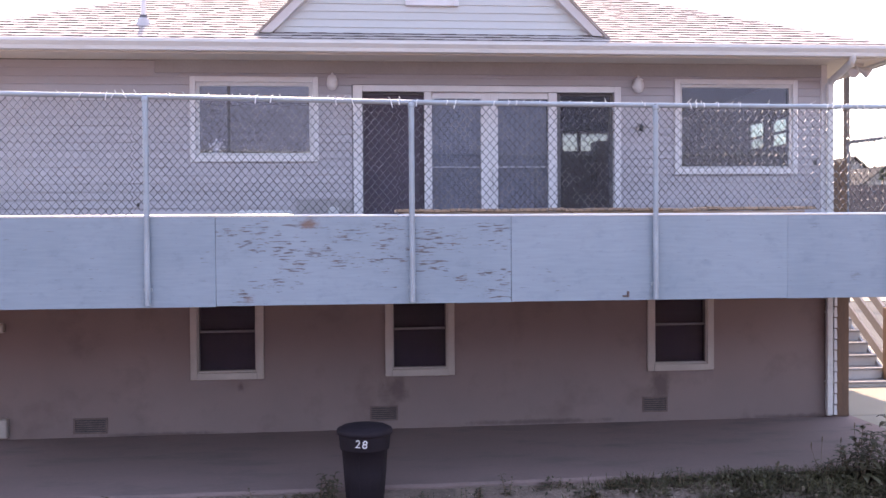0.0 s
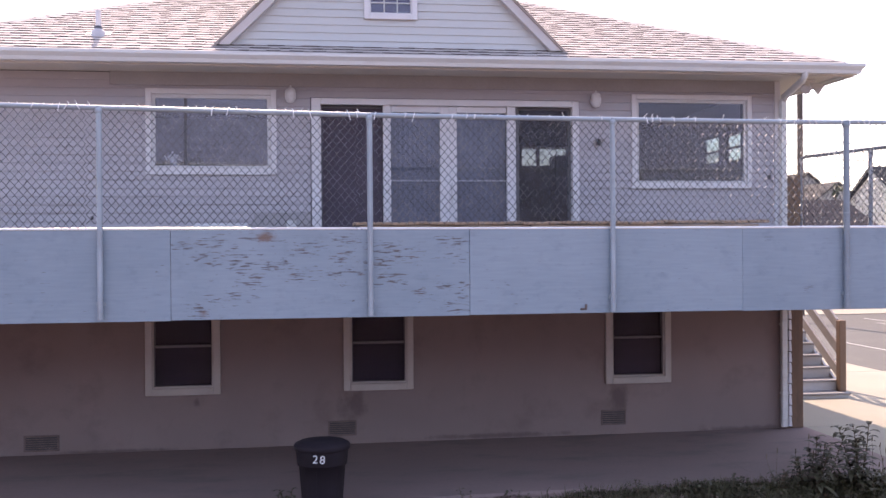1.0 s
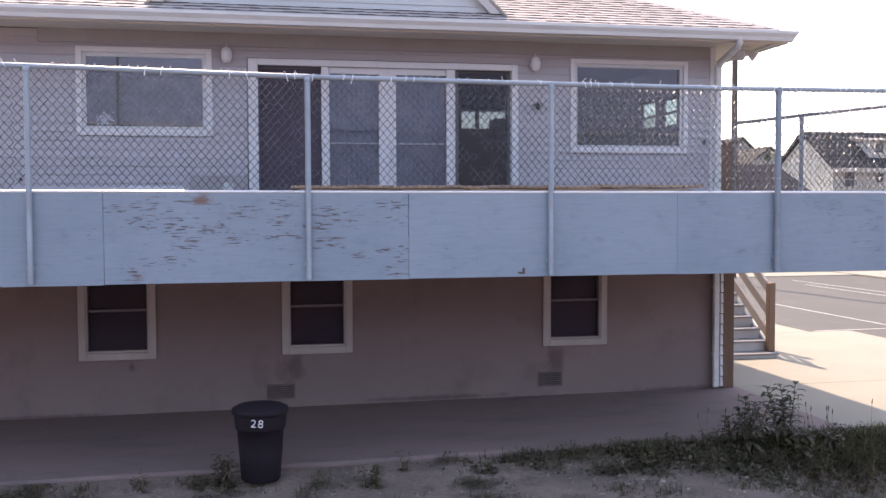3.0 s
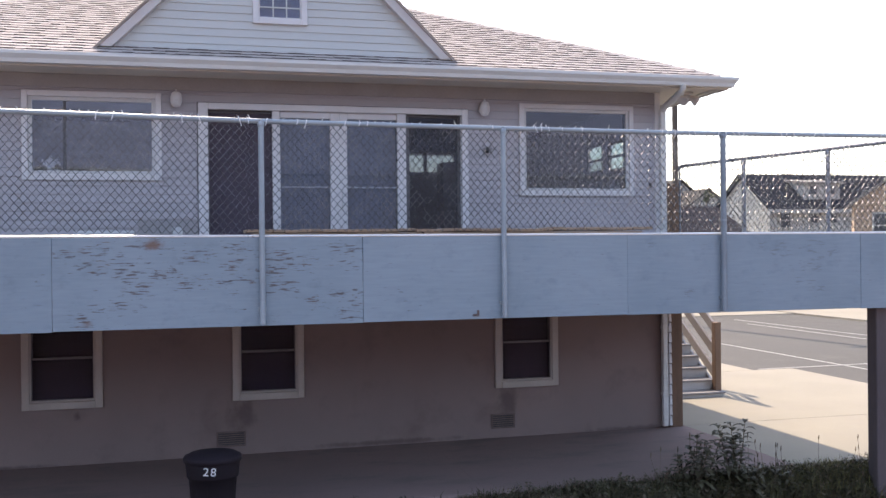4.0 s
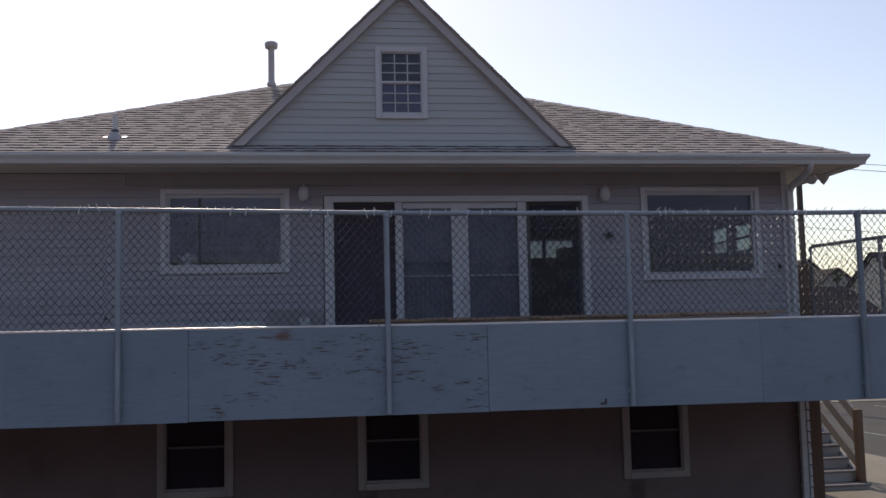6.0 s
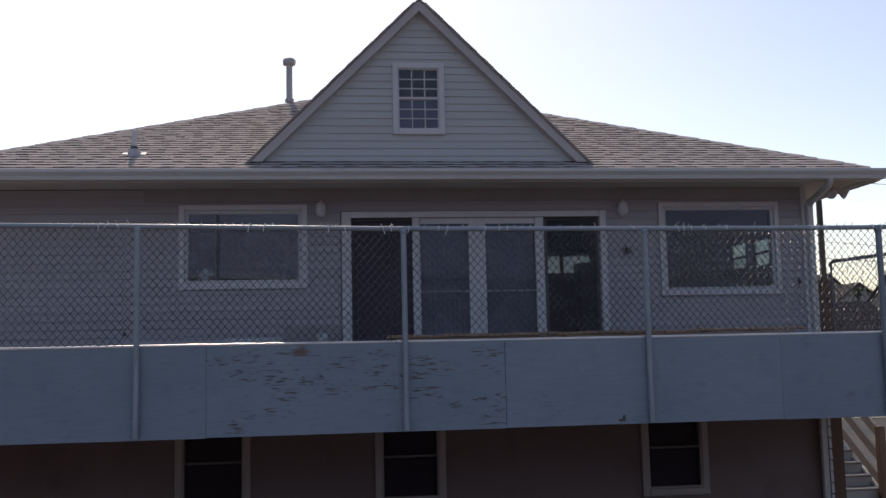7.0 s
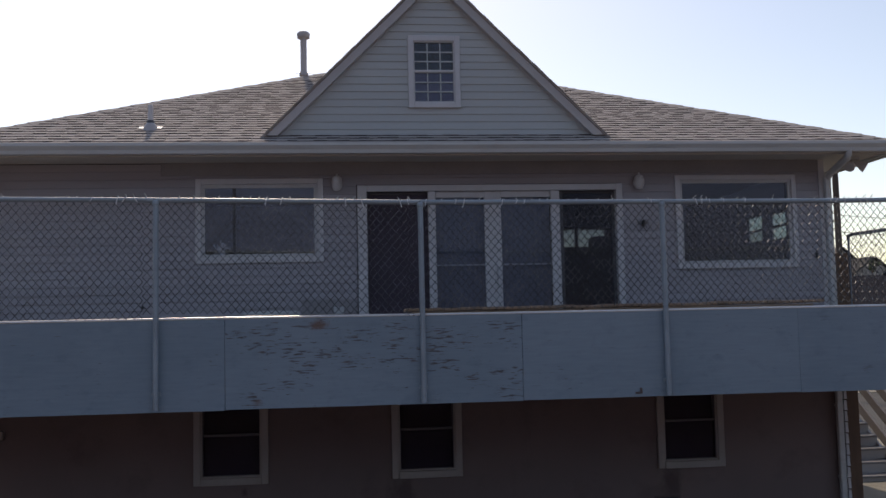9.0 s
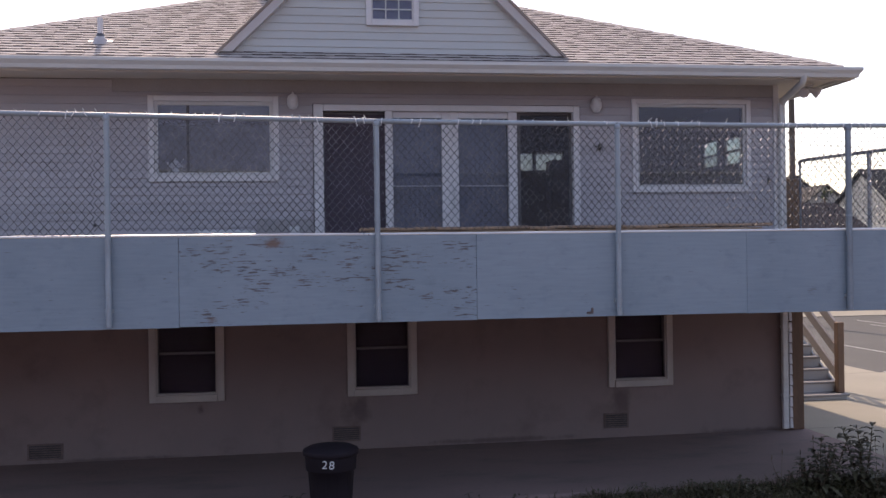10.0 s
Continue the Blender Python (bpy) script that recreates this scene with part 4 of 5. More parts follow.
part("cap_rail", boxes((-9.6, 5.16, PY + 0.012, PY + 0.05, P1 - 0.09, P1 - 0.003), bevel=0.003), PLY_SOUND, parapet)
bm = bmesh.new()
tube(bm, [(-9.6, PY + 0.004, P1 + 0.024), (-2.62, PY + 0.004, P1 + 0.016), (-0.18, PY + 0.004, P1 + 0.009), (5.16, PY + 0.004, P1 + 0.003)], 0.013, 8)
part("cap_flashing", bm, CAP_METAL, parapet, "thin bright metal edging")
part("sill_plate", boxes((-9.6, 5.16, PY + 0.012, PY + 0.04, P0 + 0.02, P0 + 0.11)), DECKING, parapet)
A, B = Vector((5.13, PY + 0.06, 0)), Vector((4.2, 0.02, 0))
bm = bmesh.new()
box(bm, 0, (B - A).length, -0.008, 0.008, P0, P1 - 0.03, m=Matrix.Translation(A) @ Matrix.Rotation(math.atan2((B - A).y, (B - A).x), 4, "Z"))
part("end_panel", bm, PLY_SOUND, parapet)
hook = part("hook", boxes((0.812, 0.83, PY - 0.024, PY - 0.006, 1.606, 1.655), (0.772, 0.812, PY - 0.02, PY - 0.006, 1.606, 1.622), bevel=0.004), RUST, parapet, "small bent rusty hook")


def bar(bm, p, q, r, sides=3):
    p, q = Vector(p), Vector(q)
    d = (q - p).normalized()
    u = d.orthogonal().normalized()
    w = d.cross(u)
    a = [bm.verts.new(p + (u * math.cos(t) + w * math.sin(t)) * r) for t in (2 * math.pi * k / sides for k in range(sides))]
    b = [bm.verts.new(q + (u * math.cos(t) + w * math.sin(t)) * r) for t in (2 * math.pi * k / sides for k in range(sides))]
    for k in range(sides):
        bm.faces.new((a[k], a[(k + 1) % sides], b[(k + 1) % sides], b[k]))


def rail_z(x):
    """Height of the fence's top rail, which sags towards the middle of the deck."""
    return float(np.interp(x, (-7.4, -4.3, -3.15, -1.0, 1.05, 2.65, 5.2), (3.325, 3.295, 3.278, 3.240, 3.226, 3.220, 3.235)))


def chain_mesh(p, q, z0, top_at, seed, wide=0.064, tall=0.075, r=0.0037):
    """Woven wire between two points in plan: each wire zigzags upwards and hooks its neighbour. top_at gives the top at x."""
    rng = random.Random(seed)
    p, q = Vector((*p, 0)), Vector((*q, 0))
    d = (q - p).normalized()
    side = Vector((d.y, -d.x, 0))
    n = int((q - p).length / (wide / 2))
    verts, faces = [], []
    barb_v, barb_f = [], []

    def strand(pts, rad, verts=verts, faces=faces):
        rings = []
        for pt in pts:
            rings.append(len(verts))
            verts.extend([tuple(pt + d * rad), tuple(pt + side * rad), tuple(pt - d * rad), tuple(pt - side * rad)])
        for a, b in zip(rings, rings[1:]):
            for i in range(4):
                faces.append((a + i, a + (i + 1) % 4, b + (i + 1) % 4, b + i))
    for i in range(n):
        base = p + d * (i * wide / 2)
        z1 = top_at(base.x)
        steps = int((z1 - z0) / (tall / 2)) + 1
        sag = 0.006 * math.sin(i * 0.31) + 0.004 * math.sin(i * 0.083 + 1)
        shift = 0.004 * math.sin(i * 0.05)
        knots = []
        for j in range(steps):
            off = (wide / 2 if (i + j) % 2 else 0.0) + rng.uniform(-0.002, 0.002)
            knots.append(base + d * off + side * sag + Vector((0, 0, z1 - (steps - 1 - j) * tall / 2 + shift)))
        pts = []
        for j, (a, b) in enumerate(zip(knots, knots[1:])):
            f = 0.0045 if j % 2 else -0.0045
            tw = rng.uniform(-0.0016, 0.0016)
            pts += [a - side * f, a.lerp(b, 0.2) - side * (f * 0.9 + tw), a.lerp(b, 0.5) + side * tw, a.lerp(b, 0.8) + side * (f * 0.9 + tw)]
        pts.append(knots[-1])
        strand(pts, r)
        if i % 2 == 0 and rng.random() < 0.55:
            top = pts[-1]
            h = rng.choice((0.016, 0.022, 0.028, 0.04))
            lean = rng.uniform(-0.026, 0.026)
            strand([top, top + d * lean * 0.3 + side * rng.uniform(-0.01, 0.03) + Vector((0, 0, 0.022)),
                    top + d * lean + side * rng.uniform(0.0, 0.04) + Vector((0, 0, h))], r * 1.15, barb_v, barb_f)
            if rng.random() < 0.6:
                a = top + side * 0.05 + Vector((0, 0, 0.01))
                strand([a, a + side * 0.008 + d * rng.uniform(-0.035, 0.035) + Vector((0, 0, -rng.uniform(0.03, 0.07)))], r * 1.15, barb_v, barb_f)
    return verts, faces, barb_v, barb_f


def smooth_all(ob):
    ob.data.polygons.foreach_set("use_smooth", [True] * len(ob.data.polygons))
    return ob


def fence_post(parent, x, y, z0, z1, r, material):
    bm = bmesh.new()
    tube(bm, [(x, y, z0), (x, y, z1)], r, 12)
    ob = part("post", bm, material, parent)
    bm = bmesh.new()
    lathe(bm, [(r + 0.003, z1 - 0.055), (r + 0.006, z1 - 0.05), (r + 0.006, z1 - 0.025), (r * 0.9, z1 - 0.012), (0.004, z1 - 0.004)], x, y, 12)
    part("post_cap", bm, material, ob)
    return ob


FZ = 3.222
fence = thing("chain_link_fence", "painted galvanised chain-link fence with twisted wire barbs on top", "fence")
bm = bmesh.new()
tube(bm, [(-7.3 + 0.5 * k, -2.70, rail_z(-7.3 + 0.5 * k)) for k in range(26)], 0.021, 10)
part("top_rail", bm, GALV, fence, "pale rail, bright along its upper side")
for k, x in enumerate((-5.28, -3.16, -1.013, 1.052, 3.178, 5.14)):
    po = fence_post(fence, x, -2.705, 1.59, rail_z(x) + 0.012, 0.023 if k < 4 else 0.027, GALV if k < 4 else GALV_WORN)
    for zz in (2.42,):
        bm = bmesh.new()
        tube(bm, [(x + 0.0, -2.705, zz), (x + 0.0, -2.705, zz + 0.012)], 0.026 if k < 4 else 0.03, 10)
        part("tie_wire", bm, GALV, po)
    part("clamp", boxes((x - 0.035, x + 0.035, -2.69, PY - 0.007, 1.70, 1.73)), GALV, po)
vv, ff, bv, bf = chain_mesh((-7.3, -2.675), (5.12, -2.675), P1 + 0.022, lambda x: rail_z(x) + 0.012, 5)
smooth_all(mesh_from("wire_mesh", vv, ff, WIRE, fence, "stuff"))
# barbs in the near-white colour that carries painted sunlight
smooth_all(mesh_from("barbing", bv, bf, LIT_BARB, fence, "stuff"))

end_fence = thing("end_fence", "galvanised chain-link fence closing the deck's end", "fence")
a, b = Vector((5.16, -2.6, 0)), Vector((4.2, 0.02, 0))
bm = bmesh.new()
tube(bm, [(a.x, a.y, FZ - 0.02), (b.x + 0.02, b.y - 0.06, 3.165), (b.x, b.y, 3.15), (b.x, b.y, 3.1)], 0.021, 10)
part("top_rail", bm, BARE_GALV, end_fence)
for k, t in enumerate((0.34, 0.724, 0.985)):
    p = b.lerp(a, t)
    if k < 2:
        fence_post(end_fence, p.x, p.y, 1.6, 3.16 + 0.04 * t, 0.024, BARE_GALV)
bm = bmesh.new()
tube(bm, [(b.x, b.y, 1.6), (b.x, b.y, 3.13)], 0.013, 10)
part("post", bm, BARE_GALV, end_fence)
vv, ff, bv, bf = chain_mesh((b.x, b.y), (a.x, a.y), P1 - 0.03, lambda x: 3.16 + 0.045 * (x - 4.2), 9)
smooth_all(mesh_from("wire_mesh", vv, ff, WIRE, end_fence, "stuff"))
smooth_all(mesh_from("barbing", bv, bf, LIT_BARB, end_fence, "stuff"))

# bar counter behind the parapet
counter = thing("bar_counter", "bare pine counter of short boards behind the deck parapet", "counter")
rng = random.Random(11)
x = -1.14
while x < 2.46:
    w = rng.uniform(0.085, 0.145)
    dz = rng.uniform(-0.004, 0.005) + (0.008 if x > 1.5 else 0)
    part("board", boxes((x, x + w - 0.0035, -2.60 + rng.uniform(-0.012, 0.012), -2.22, 2.336 + dz, 2.362 + dz), bevel=0.004), LUMBER, counter)
    x += w
part("rail", boxes((-1.08, 0.35, -2.585, -2.547, 2.298, 2.333)), LUMBER, counter)
part("rail", boxes((0.37, 2.42, -2.585, -2.547, 2.300, 2.333)), LUMBER, counter)
part("rail", boxes((-1.08, 2.42, -2.29, -2.252, 2.24, 2.332)), LUMBER, counter)
for x in (-1.0, 0.6, 2.3):
    part("leg", boxes((x, x + 0.08, -2.345, -2.29, 1.70, 2.30), bevel=0.003), LUMBER, counter)
    part("leg", boxes((x, x + 0.08, -2.545, -2.49, 1.70, 2.30), bevel=0.003), LUMBER, counter)

crate = thing("wooden_crate", "brown wooden crate on the deck by the siding", "crate", (-5.65, -0.5, 1.70))
for zz in (0.02, 0.22, 0.42, 0.60):
    part("slat", boxes((-0.3, 0.3, -0.2, -0.18, zz, zz + 0.12)), CEDAR, crate)
    part("slat", boxes((-0.3, 0.3, 0.18, 0.2, zz, zz + 0.12)), CEDAR, crate)
for x in (-0.29, 0.25):
    part("cleat", boxes((x, x + 0.04, -0.18, 0.18, 0.0, 0.72)), CEDAR, crate)

# posts that carry the deck
for name, x, y, r, mat, top, z0, lab in (("deck_post", 4.985, -2.5, 0.07, DARK_POST, 1.60, -0.75, "dark weathered square post under the deck corner"),
                                        ("deck_post", 4.105, 0.03, 0.075, CEDAR_DARK, 1.60, 0.0, "brown cedar post beside the house corner"),
                                        ("deck_post", -9.4, -2.5, 0.07, DARK_POST, 1.60, -0.3, "dark weathered square post under the deck")):
    tagged(part(name, boxes((x - r, x + r, y - r, y + r, z0, top), bevel=0.008), mat), lab, "post", "posts under the deck")


# ---- fittings on the wall ----
def wall_lamp(x, z):
    ob = thing("wall_lamp", "white jelly-jar lamp beside the patio door", "lamp", (x, -0.02, z), "lamps beside the door")
    bm = bmesh.new()
    bmesh.ops.create_cone(bm, cap_ends=True, segments=20, radius1=0.055, radius2=0.05, depth=0.03, matrix=Matrix.Rotation(math.pi / 2, 4, "X"))
    part("base_plate", bm, LAMP_GLASS, ob)
    bm = bmesh.new()
    lathe(bm, [(0.012, -0.085), (0.04, -0.075), (0.058, -0.035), (0.06, 0.02), (0.05, 0.06), (0.035, 0.075), (0.014, 0.082), (0.012, 0.096), (0.003, 0.108)], 0, -0.06, 20)
    part("shade", bm, LAMP_GLASS, ob, "opal glass jar")
    return ob


lamp = wall_lamp(-1.72, 3.80)
copy_thing(lamp, pose(1.69, -0.02, 3.79))
hb = thing("wall_hook", "small black bracket with thin wire arms on the siding", "bracket", (1.732, -0.02, 3.32))
bm = bmesh.new()
lathe(bm, [(0.006, -0.04), (0.018, -0.028), (0.022, -0.004), (0.016, 0.016), (0.012, 0.03), (0.006, 0.038)], 0, -0.03, 12)
part("body", bm, BLACK, hb)
for sgn in (-1, 1):
    for dz0, dz1, reach in ((0.025, 0.055, 0.055), (0.01, 0.012, 0.07), (-0.01, -0.02, 0.068), (-0.028, -0.06, 0.045)):
        bm = bmesh.new()
        tube(bm, [(sgn * 0.014, -0.03, dz0 * 0.8), (sgn * reach * 0.55, -0.05, (dz0 + dz1) * 0.4 + 0.012), (sgn * reach * 0.9, -0.012, dz1 * 0.85)], 0.0028, 5)
        part("arm", bm, BLACK, hb)
tap = thing("garden_tap", "small dark garden tap on the siding", "tap", (-3.81, -0.02, 2.477))
bm = bmesh.new()
lathe(bm, [(0.006, -0.018), (0.015, -0.009), (0.016, 0.005), (0.009, 0.016)], 0, -0.012, 12)
part("body", bm, BLACK, tap)
part("handle", boxes((-0.017, 0.017, -0.02, -0.012, 0.016, 0.021), bevel=0.002), BLACK, tap)
sx = thing("cable_box", "small black box on the siding near the corner", "box", (3.78, -0.02, 2.93))
part("body", boxes((-0.014, 0.014, -0.03, 0, -0.03, 0.03), bevel=0.005), BLACK, sx)
ol = thing("outlet_box", "white weatherproof outlet box on the siding", "outlet", (-1.72, -0.031, 2.40))
part("body", boxes((-0.055, 0.055, -0.05, 0, -0.05, 0.045), bevel=0.008), COOLER, ol)
part("lid", boxes((-0.05, 0.05, -0.062, -0.05, -0.04, 0.04), bevel=0.005), COOLER, ol)
tagged(part("siding_patch", boxes((-2.12, -1.512, -0.031, -0.0225, 1.722, 2.525), bevel=0.002), FRIEZE), "bare darker board patch in the siding beside the door", "trim", kind="structure")
cb = thing("storage_chest", "white plastic storage chest on the deck by the wall", "chest", (-2.41, -0.42, 1.70))
part("body", boxes((-0.26, 0.26, -0.22, 0.24, 0, 0.62), bevel=0.02), COOLER, cb)
part("lid", boxes((-0.28, 0.28, -0.24, 0.25, 0.62, 0.70), bevel=0.02), COOLER, cb)
fl = thing("flood_light", "white twin floodlight under the eave corner", "lamp", (4.22, -0.12, 4.045))
part("base_plate", boxes((-0.06, 0.06, -0.06, 0.06, -0.03, 0.004), bevel=0.006), TRIM, fl)
for ax, ay in ((-0.45, -0.5), (0.6, -0.3)):
    bm = bmesh.new()
    d = Vector((ax, ay, -0.45)).normalized()
    pts = [Vector((0, 0, -0.03)) + d * k for k in (0.0, 0.04, 0.08, 0.13, 0.165, 0.17)]
    tube(bm, pts, [0.018, 0.02, 0.034, 0.055, 0.062, 0.045], 14)
    part("lamp_head", bm, TRIM, fl)


def foundation_vent(x0, x1, z0, z1):
    ob = thing("foundation_vent", "rusty louvred foundation vent in the stucco", "vent", ((x0 + x1) / 2, 0, z0), "foundation vents")
    w, h = (x1 - x0) / 2, z1 - z0
    part("frame", boxes((-w, -w + 0.02, -0.015, 0, 0, h), (w - 0.02, w, -0.015, 0, 0, h), (-w + 0.02, w - 0.02, -0.015, 0, 0, 0.02), (-w + 0.02, w - 0.02, -0.015, 0, h - 0.02, h)), RUST, ob)
    part("backing", boxes((-w + 0.02, w - 0.02, -0.003, -0.001, 0.02, h - 0.02)), BLACK, ob)
    for k in range(5):
        zz = 0.03 + k * (h - 0.06) / 4.6
        bm = bmesh.new()
        box(bm, -w + 0.02, w - 0.02, -0.002, 0.002, 0, 0.022, m=Matrix.Translation((0, -0.009, zz)) @ Matrix.Rotation(-0.6, 4, "X"))
        part("slat", bm, RUST, ob)
    return ob


for a in ((-4.53, -4.17, 0.01, 0.18), (-1.34, -1.03, 0.075, 0.24), (1.75, 2.04, 0.10, 0.27)):
    foundation_vent(*a)
hose = thing("hose_bib_box", "small pale utility box low on the basement wall", "box", (-5.26, -0.06, 0.0))
part("body", boxes((-0.06, 0.07, -0.05, 0.05, 0, 0.2), bevel=0.01), BASE_TRIM, hose)
jb = thing("junction_box", "small pale junction box on the basement wall", "box", (-5.27, -0.04, 1.12))
part("body", boxes((-0.05, 0.05, -0.04, 0.035, 0, 0.1), bevel=0.01), BASE_TRIM, jb)
fv = thing("flower_vase", "vase of pale dried flowers on the window ledge", "vase", (-2.985, 0.068, 3.03))
bm = bmesh.new()
lathe(bm, [(0.03, 0.0), (0.045, 0.02), (0.04, 0.05), (0.025, 0.07)], 0, 0, 14)
part("vase", bm, LAMP_GLASS, fv)
bm = bmesh.new()
r5 = random.Random(5)
for k in range(90):
    c = Vector((r5.gauss(0, 0.034), r5.gauss(0, 0.012), 0.095 + r5.gauss(0, 0.026)))
    u = Vector((r5.uniform(-1, 1), r5.uniform(-1, 1), r5.uniform(-1, 1))).normalized() * 0.016
    w = u.orthogonal().normalized() * 0.013
    bm.faces.new([bm.verts.new(c + u), bm.verts.new(c + w), bm.verts.new(c - u), bm.verts.new(c - w)])
part("flowers", bm, PETAL, fv)
tagged(part("window_ledge", boxes((-3.17, -1.96, 0.06, 0.26, 2.995, 3.029)), INTERIOR), "painted inner window ledge", "ledge", kind="structure")


# ---- stairs beside the house ----
stairs = thing("outdoor_stairs", "white outdoor stairs with grey treads and timber rails", "stairs")
R, G, SX0, SX1, SY = 0.15, 0.232, 4.72, 5.865, 1.88
for k in range(11):
    z1 = 0.075 + k * R
    y0 = SY + k * G
    part("tread", boxes((SX0 - 0.02, SX1 + 0.03, y0 - 0.03, y0 + G + 0.01, z1 - 0.028, z1), bevel=0.006), TREAD, stairs)
    part("riser", boxes((SX0, SX1, y0, y0 + 0.02, max(0.0, z1 - R), z1 - 0.028)), STAIR_WHITE, stairs)
for x in (SX0 - 0.03, SX1 - 0.02):
    bm = bmesh.new()
    pts = [(SY + 0.02, 0.0), (SY + 0.3, 0.0), (SY + 11 * G, 11 * R - 0.26), (SY + 11 * G, 11 * R - 0.1), (SY + 0.02, 0.03)]
    extrude_profile(bm, pts, x, x + 0.035)
    part("stringer", bm, STAIR_WHITE, stairs)
part("landing", boxes((SX0 - 0.05, SX1 + 0.05, SY + 11 * G, SY + 11 * G + 1.3, 1.68, 1.72)), TREAD, stairs)
for x, y, z0, z1, w in ((5.835, SY + 0.13, 0.075, 1.07, 0.05), (5.9, SY + 11 * G + 0.1, 0.0, 2.75, 0.05), (5.9, SY + 11 * G + 1.2, 0.0, 2.75, 0.05)):
    part("newel_post", boxes((x - w, x + w, y - w, y + w, z0, z1), bevel=0.008), CEDAR, stairs)
for dz in (0.31, 0.64, 0.97):
    bm = bmesh.new()
    y0, y1 = SY + 0.182, SY + 11 * G + 0.1
    zz0, zz1 = dz + 0.05, dz + 0.05 + (y1 - y0) * R / G
    prof = [(y0, zz0 - 0.085), (y1, zz1 - 0.085), (y1, zz1 + 0.065), (y0, zz0 + 0.065)]
    extrude_profile(bm, prof, 5.79, 5.828)
    part("handrail", bm, RAIL_WOOD, stairs)

screen = thing("wood_screen", "tall reddish cedar screen boards with rounded tops by the house corner", "screen")
for a in (3.99, 4.12):
    bm = bmesh.new()
    rim = [(a, 1.602), (a + 0.126, 1.602), (a + 0.126, 2.905)] + [(a + 0.063 + 0.063 * math.cos(t), 2.905 + 0.052 * math.sin(t)) for t in (math.pi * i / 8 for i in range(1, 8))] + [(a, 2.905)]
    fr, bk = [bm.verts.new((x, 0.06, z)) for x, z in rim], [bm.verts.new((x, 0.085, z)) for x, z in rim]
    bm.faces.new(fr)
    bm.faces.new(bk[::-1])
    for i in range(len(rim)):
        bm.faces.new((fr[i], bk[i], bk[(i + 1) % len(rim)], fr[(i + 1) % len(rim)]))
    bmesh.ops.recalc_face_normals(bm, faces=bm.faces)
    part("board", bm, CEDAR, screen)
part("rail", boxes((3.99, 4.246, 0.087, 0.125, 1.75, 1.84)), CEDAR, screen)

# ---- trash can ----
can = thing("trash_can", "dark plastic trash can with a stencilled white number", "trash can", (-1.42, -2.62, -0.065))
bm = bmesh.new()
lathe(bm, [(0.148, 0.0), (0.160, 0.015), (0.178, 0.25), (0.190, 0.425), (0.203, 0.432), (0.207, 0.445), (0.217, 0.562), (0.217, 0.575)], 0, 0, 40)
part("body", bm, BIN_PLASTIC, can)
bm = bmesh.new()
lathe(bm, [(0.2175, 0.556), (0.226, 0.557), (0.231, 0.563), (0.232, 0.588), (0.226, 0.600), (0.205, 0.606), (0.19, 0.618), (0.10, 0.626), (0.01, 0.628)], 0, 0, 40)
part("lid", bm, BIN_PLASTIC, can)
for k in range(12):
    a = 2 * math.pi * (k + 0.5) / 12
    bm = bmesh.new()
    tube(bm, [(0.160 * math.cos(a), 0.160 * math.sin(a), 0.03), (0.187 * math.cos(a), 0.187 * math.sin(a), 0.40)], 0.004, 5)
    part("rib", bm, BIN_PLASTIC, can)


def lettering(text, size, parent, at, turn, material, label):
    cu = bpy.data.curves.new("lettering", "FONT")
    cu.body, cu.size, cu.extrude, cu.align_x, cu.align_y = text, size, 0.001, "CENTER", "CENTER"
    cu.space_character = 1.22
    cu.materials.append(material)
    tmp = new("tmp_text", cu)
    dg = bpy.context.evaluated_depsgraph_get()
    me = bpy.data.meshes.new_from_object(tmp.evaluated_get(dg))
    bpy.data.objects.remove(tmp)
    ob = new("lettering", me)
    ob.parent = parent
    ob.matrix_basis = Matrix.Translation(at) @ Euler([radians(a) for a in turn]).to_matrix().to_4x4()
    ob["label"] = label
    return ob


lettering("28", 0.094, can, (-0.028, -0.2145, 0.505), (95, 6, 0), WHITE_PAINT, "white stencilled number")


# ---- ground ----
def terrain_z(x, y):
    t = min(1.0, max(0.0, (-2.3 - y) / 0.55))
    t = t * t * (3 - 2 * t)
    k = min(1.0, max(0.0, (x - 2.2) / 2.4))
    drop = 0.07 + 0.50 * k * k * (3 - 2 * k)
    rise = 0.0 if y > -4.5 else min(1.5, (-4.5 - y) * 0.16)
    near = -0.05 - (drop * t if y < -2.3 else 0.03)
    bumps = 0.035 * noise.noise((x * 1.7, y * 1.7, 0)) + 0.02 * noise.noise((x * 6, y * 6, 3)) if y < -2.3 else 0
    return near + bumps * t + rise


def axis_steps(lo, a, b, hi, fine, ratio=1.5):
    out, s = [a], fine
    while out[0] > lo:
        s *= ratio
        out.insert(0, max(lo, out[0] - s))
    x = a
    while x < b:
        x += fine
        out.append(x)
    s = fine
    while out[-1] < hi:
        s *= ratio
        out.append(min(hi, out[-1] + s))
    return out


gxs, gys = axis_steps(-1500, -7, 7, 1500, 0.10), axis_steps(-1500, -5.5, -2.1, 2500, 0.08)
vv = [(x, y, terrain_z(x, y) if abs(x) < 60 and -40 < y < -2.2 else -0.09) for y in gys for x in gxs]
nx = len(gxs)
ff = [(j * nx + i, j * nx + i + 1, (j + 1) * nx + i + 1, (j + 1) * nx + i) for j in range(len(gys) - 1) for i in range(nx - 1)]
ground = mesh_from("ground", vv, ff, SOIL)
for p in ground.data.polygons:
    p.use_smooth = True
tagged(ground, "bare sandy soil with clods and sparse weeds", "ground", kind="structure")

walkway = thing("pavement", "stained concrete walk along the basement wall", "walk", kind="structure")
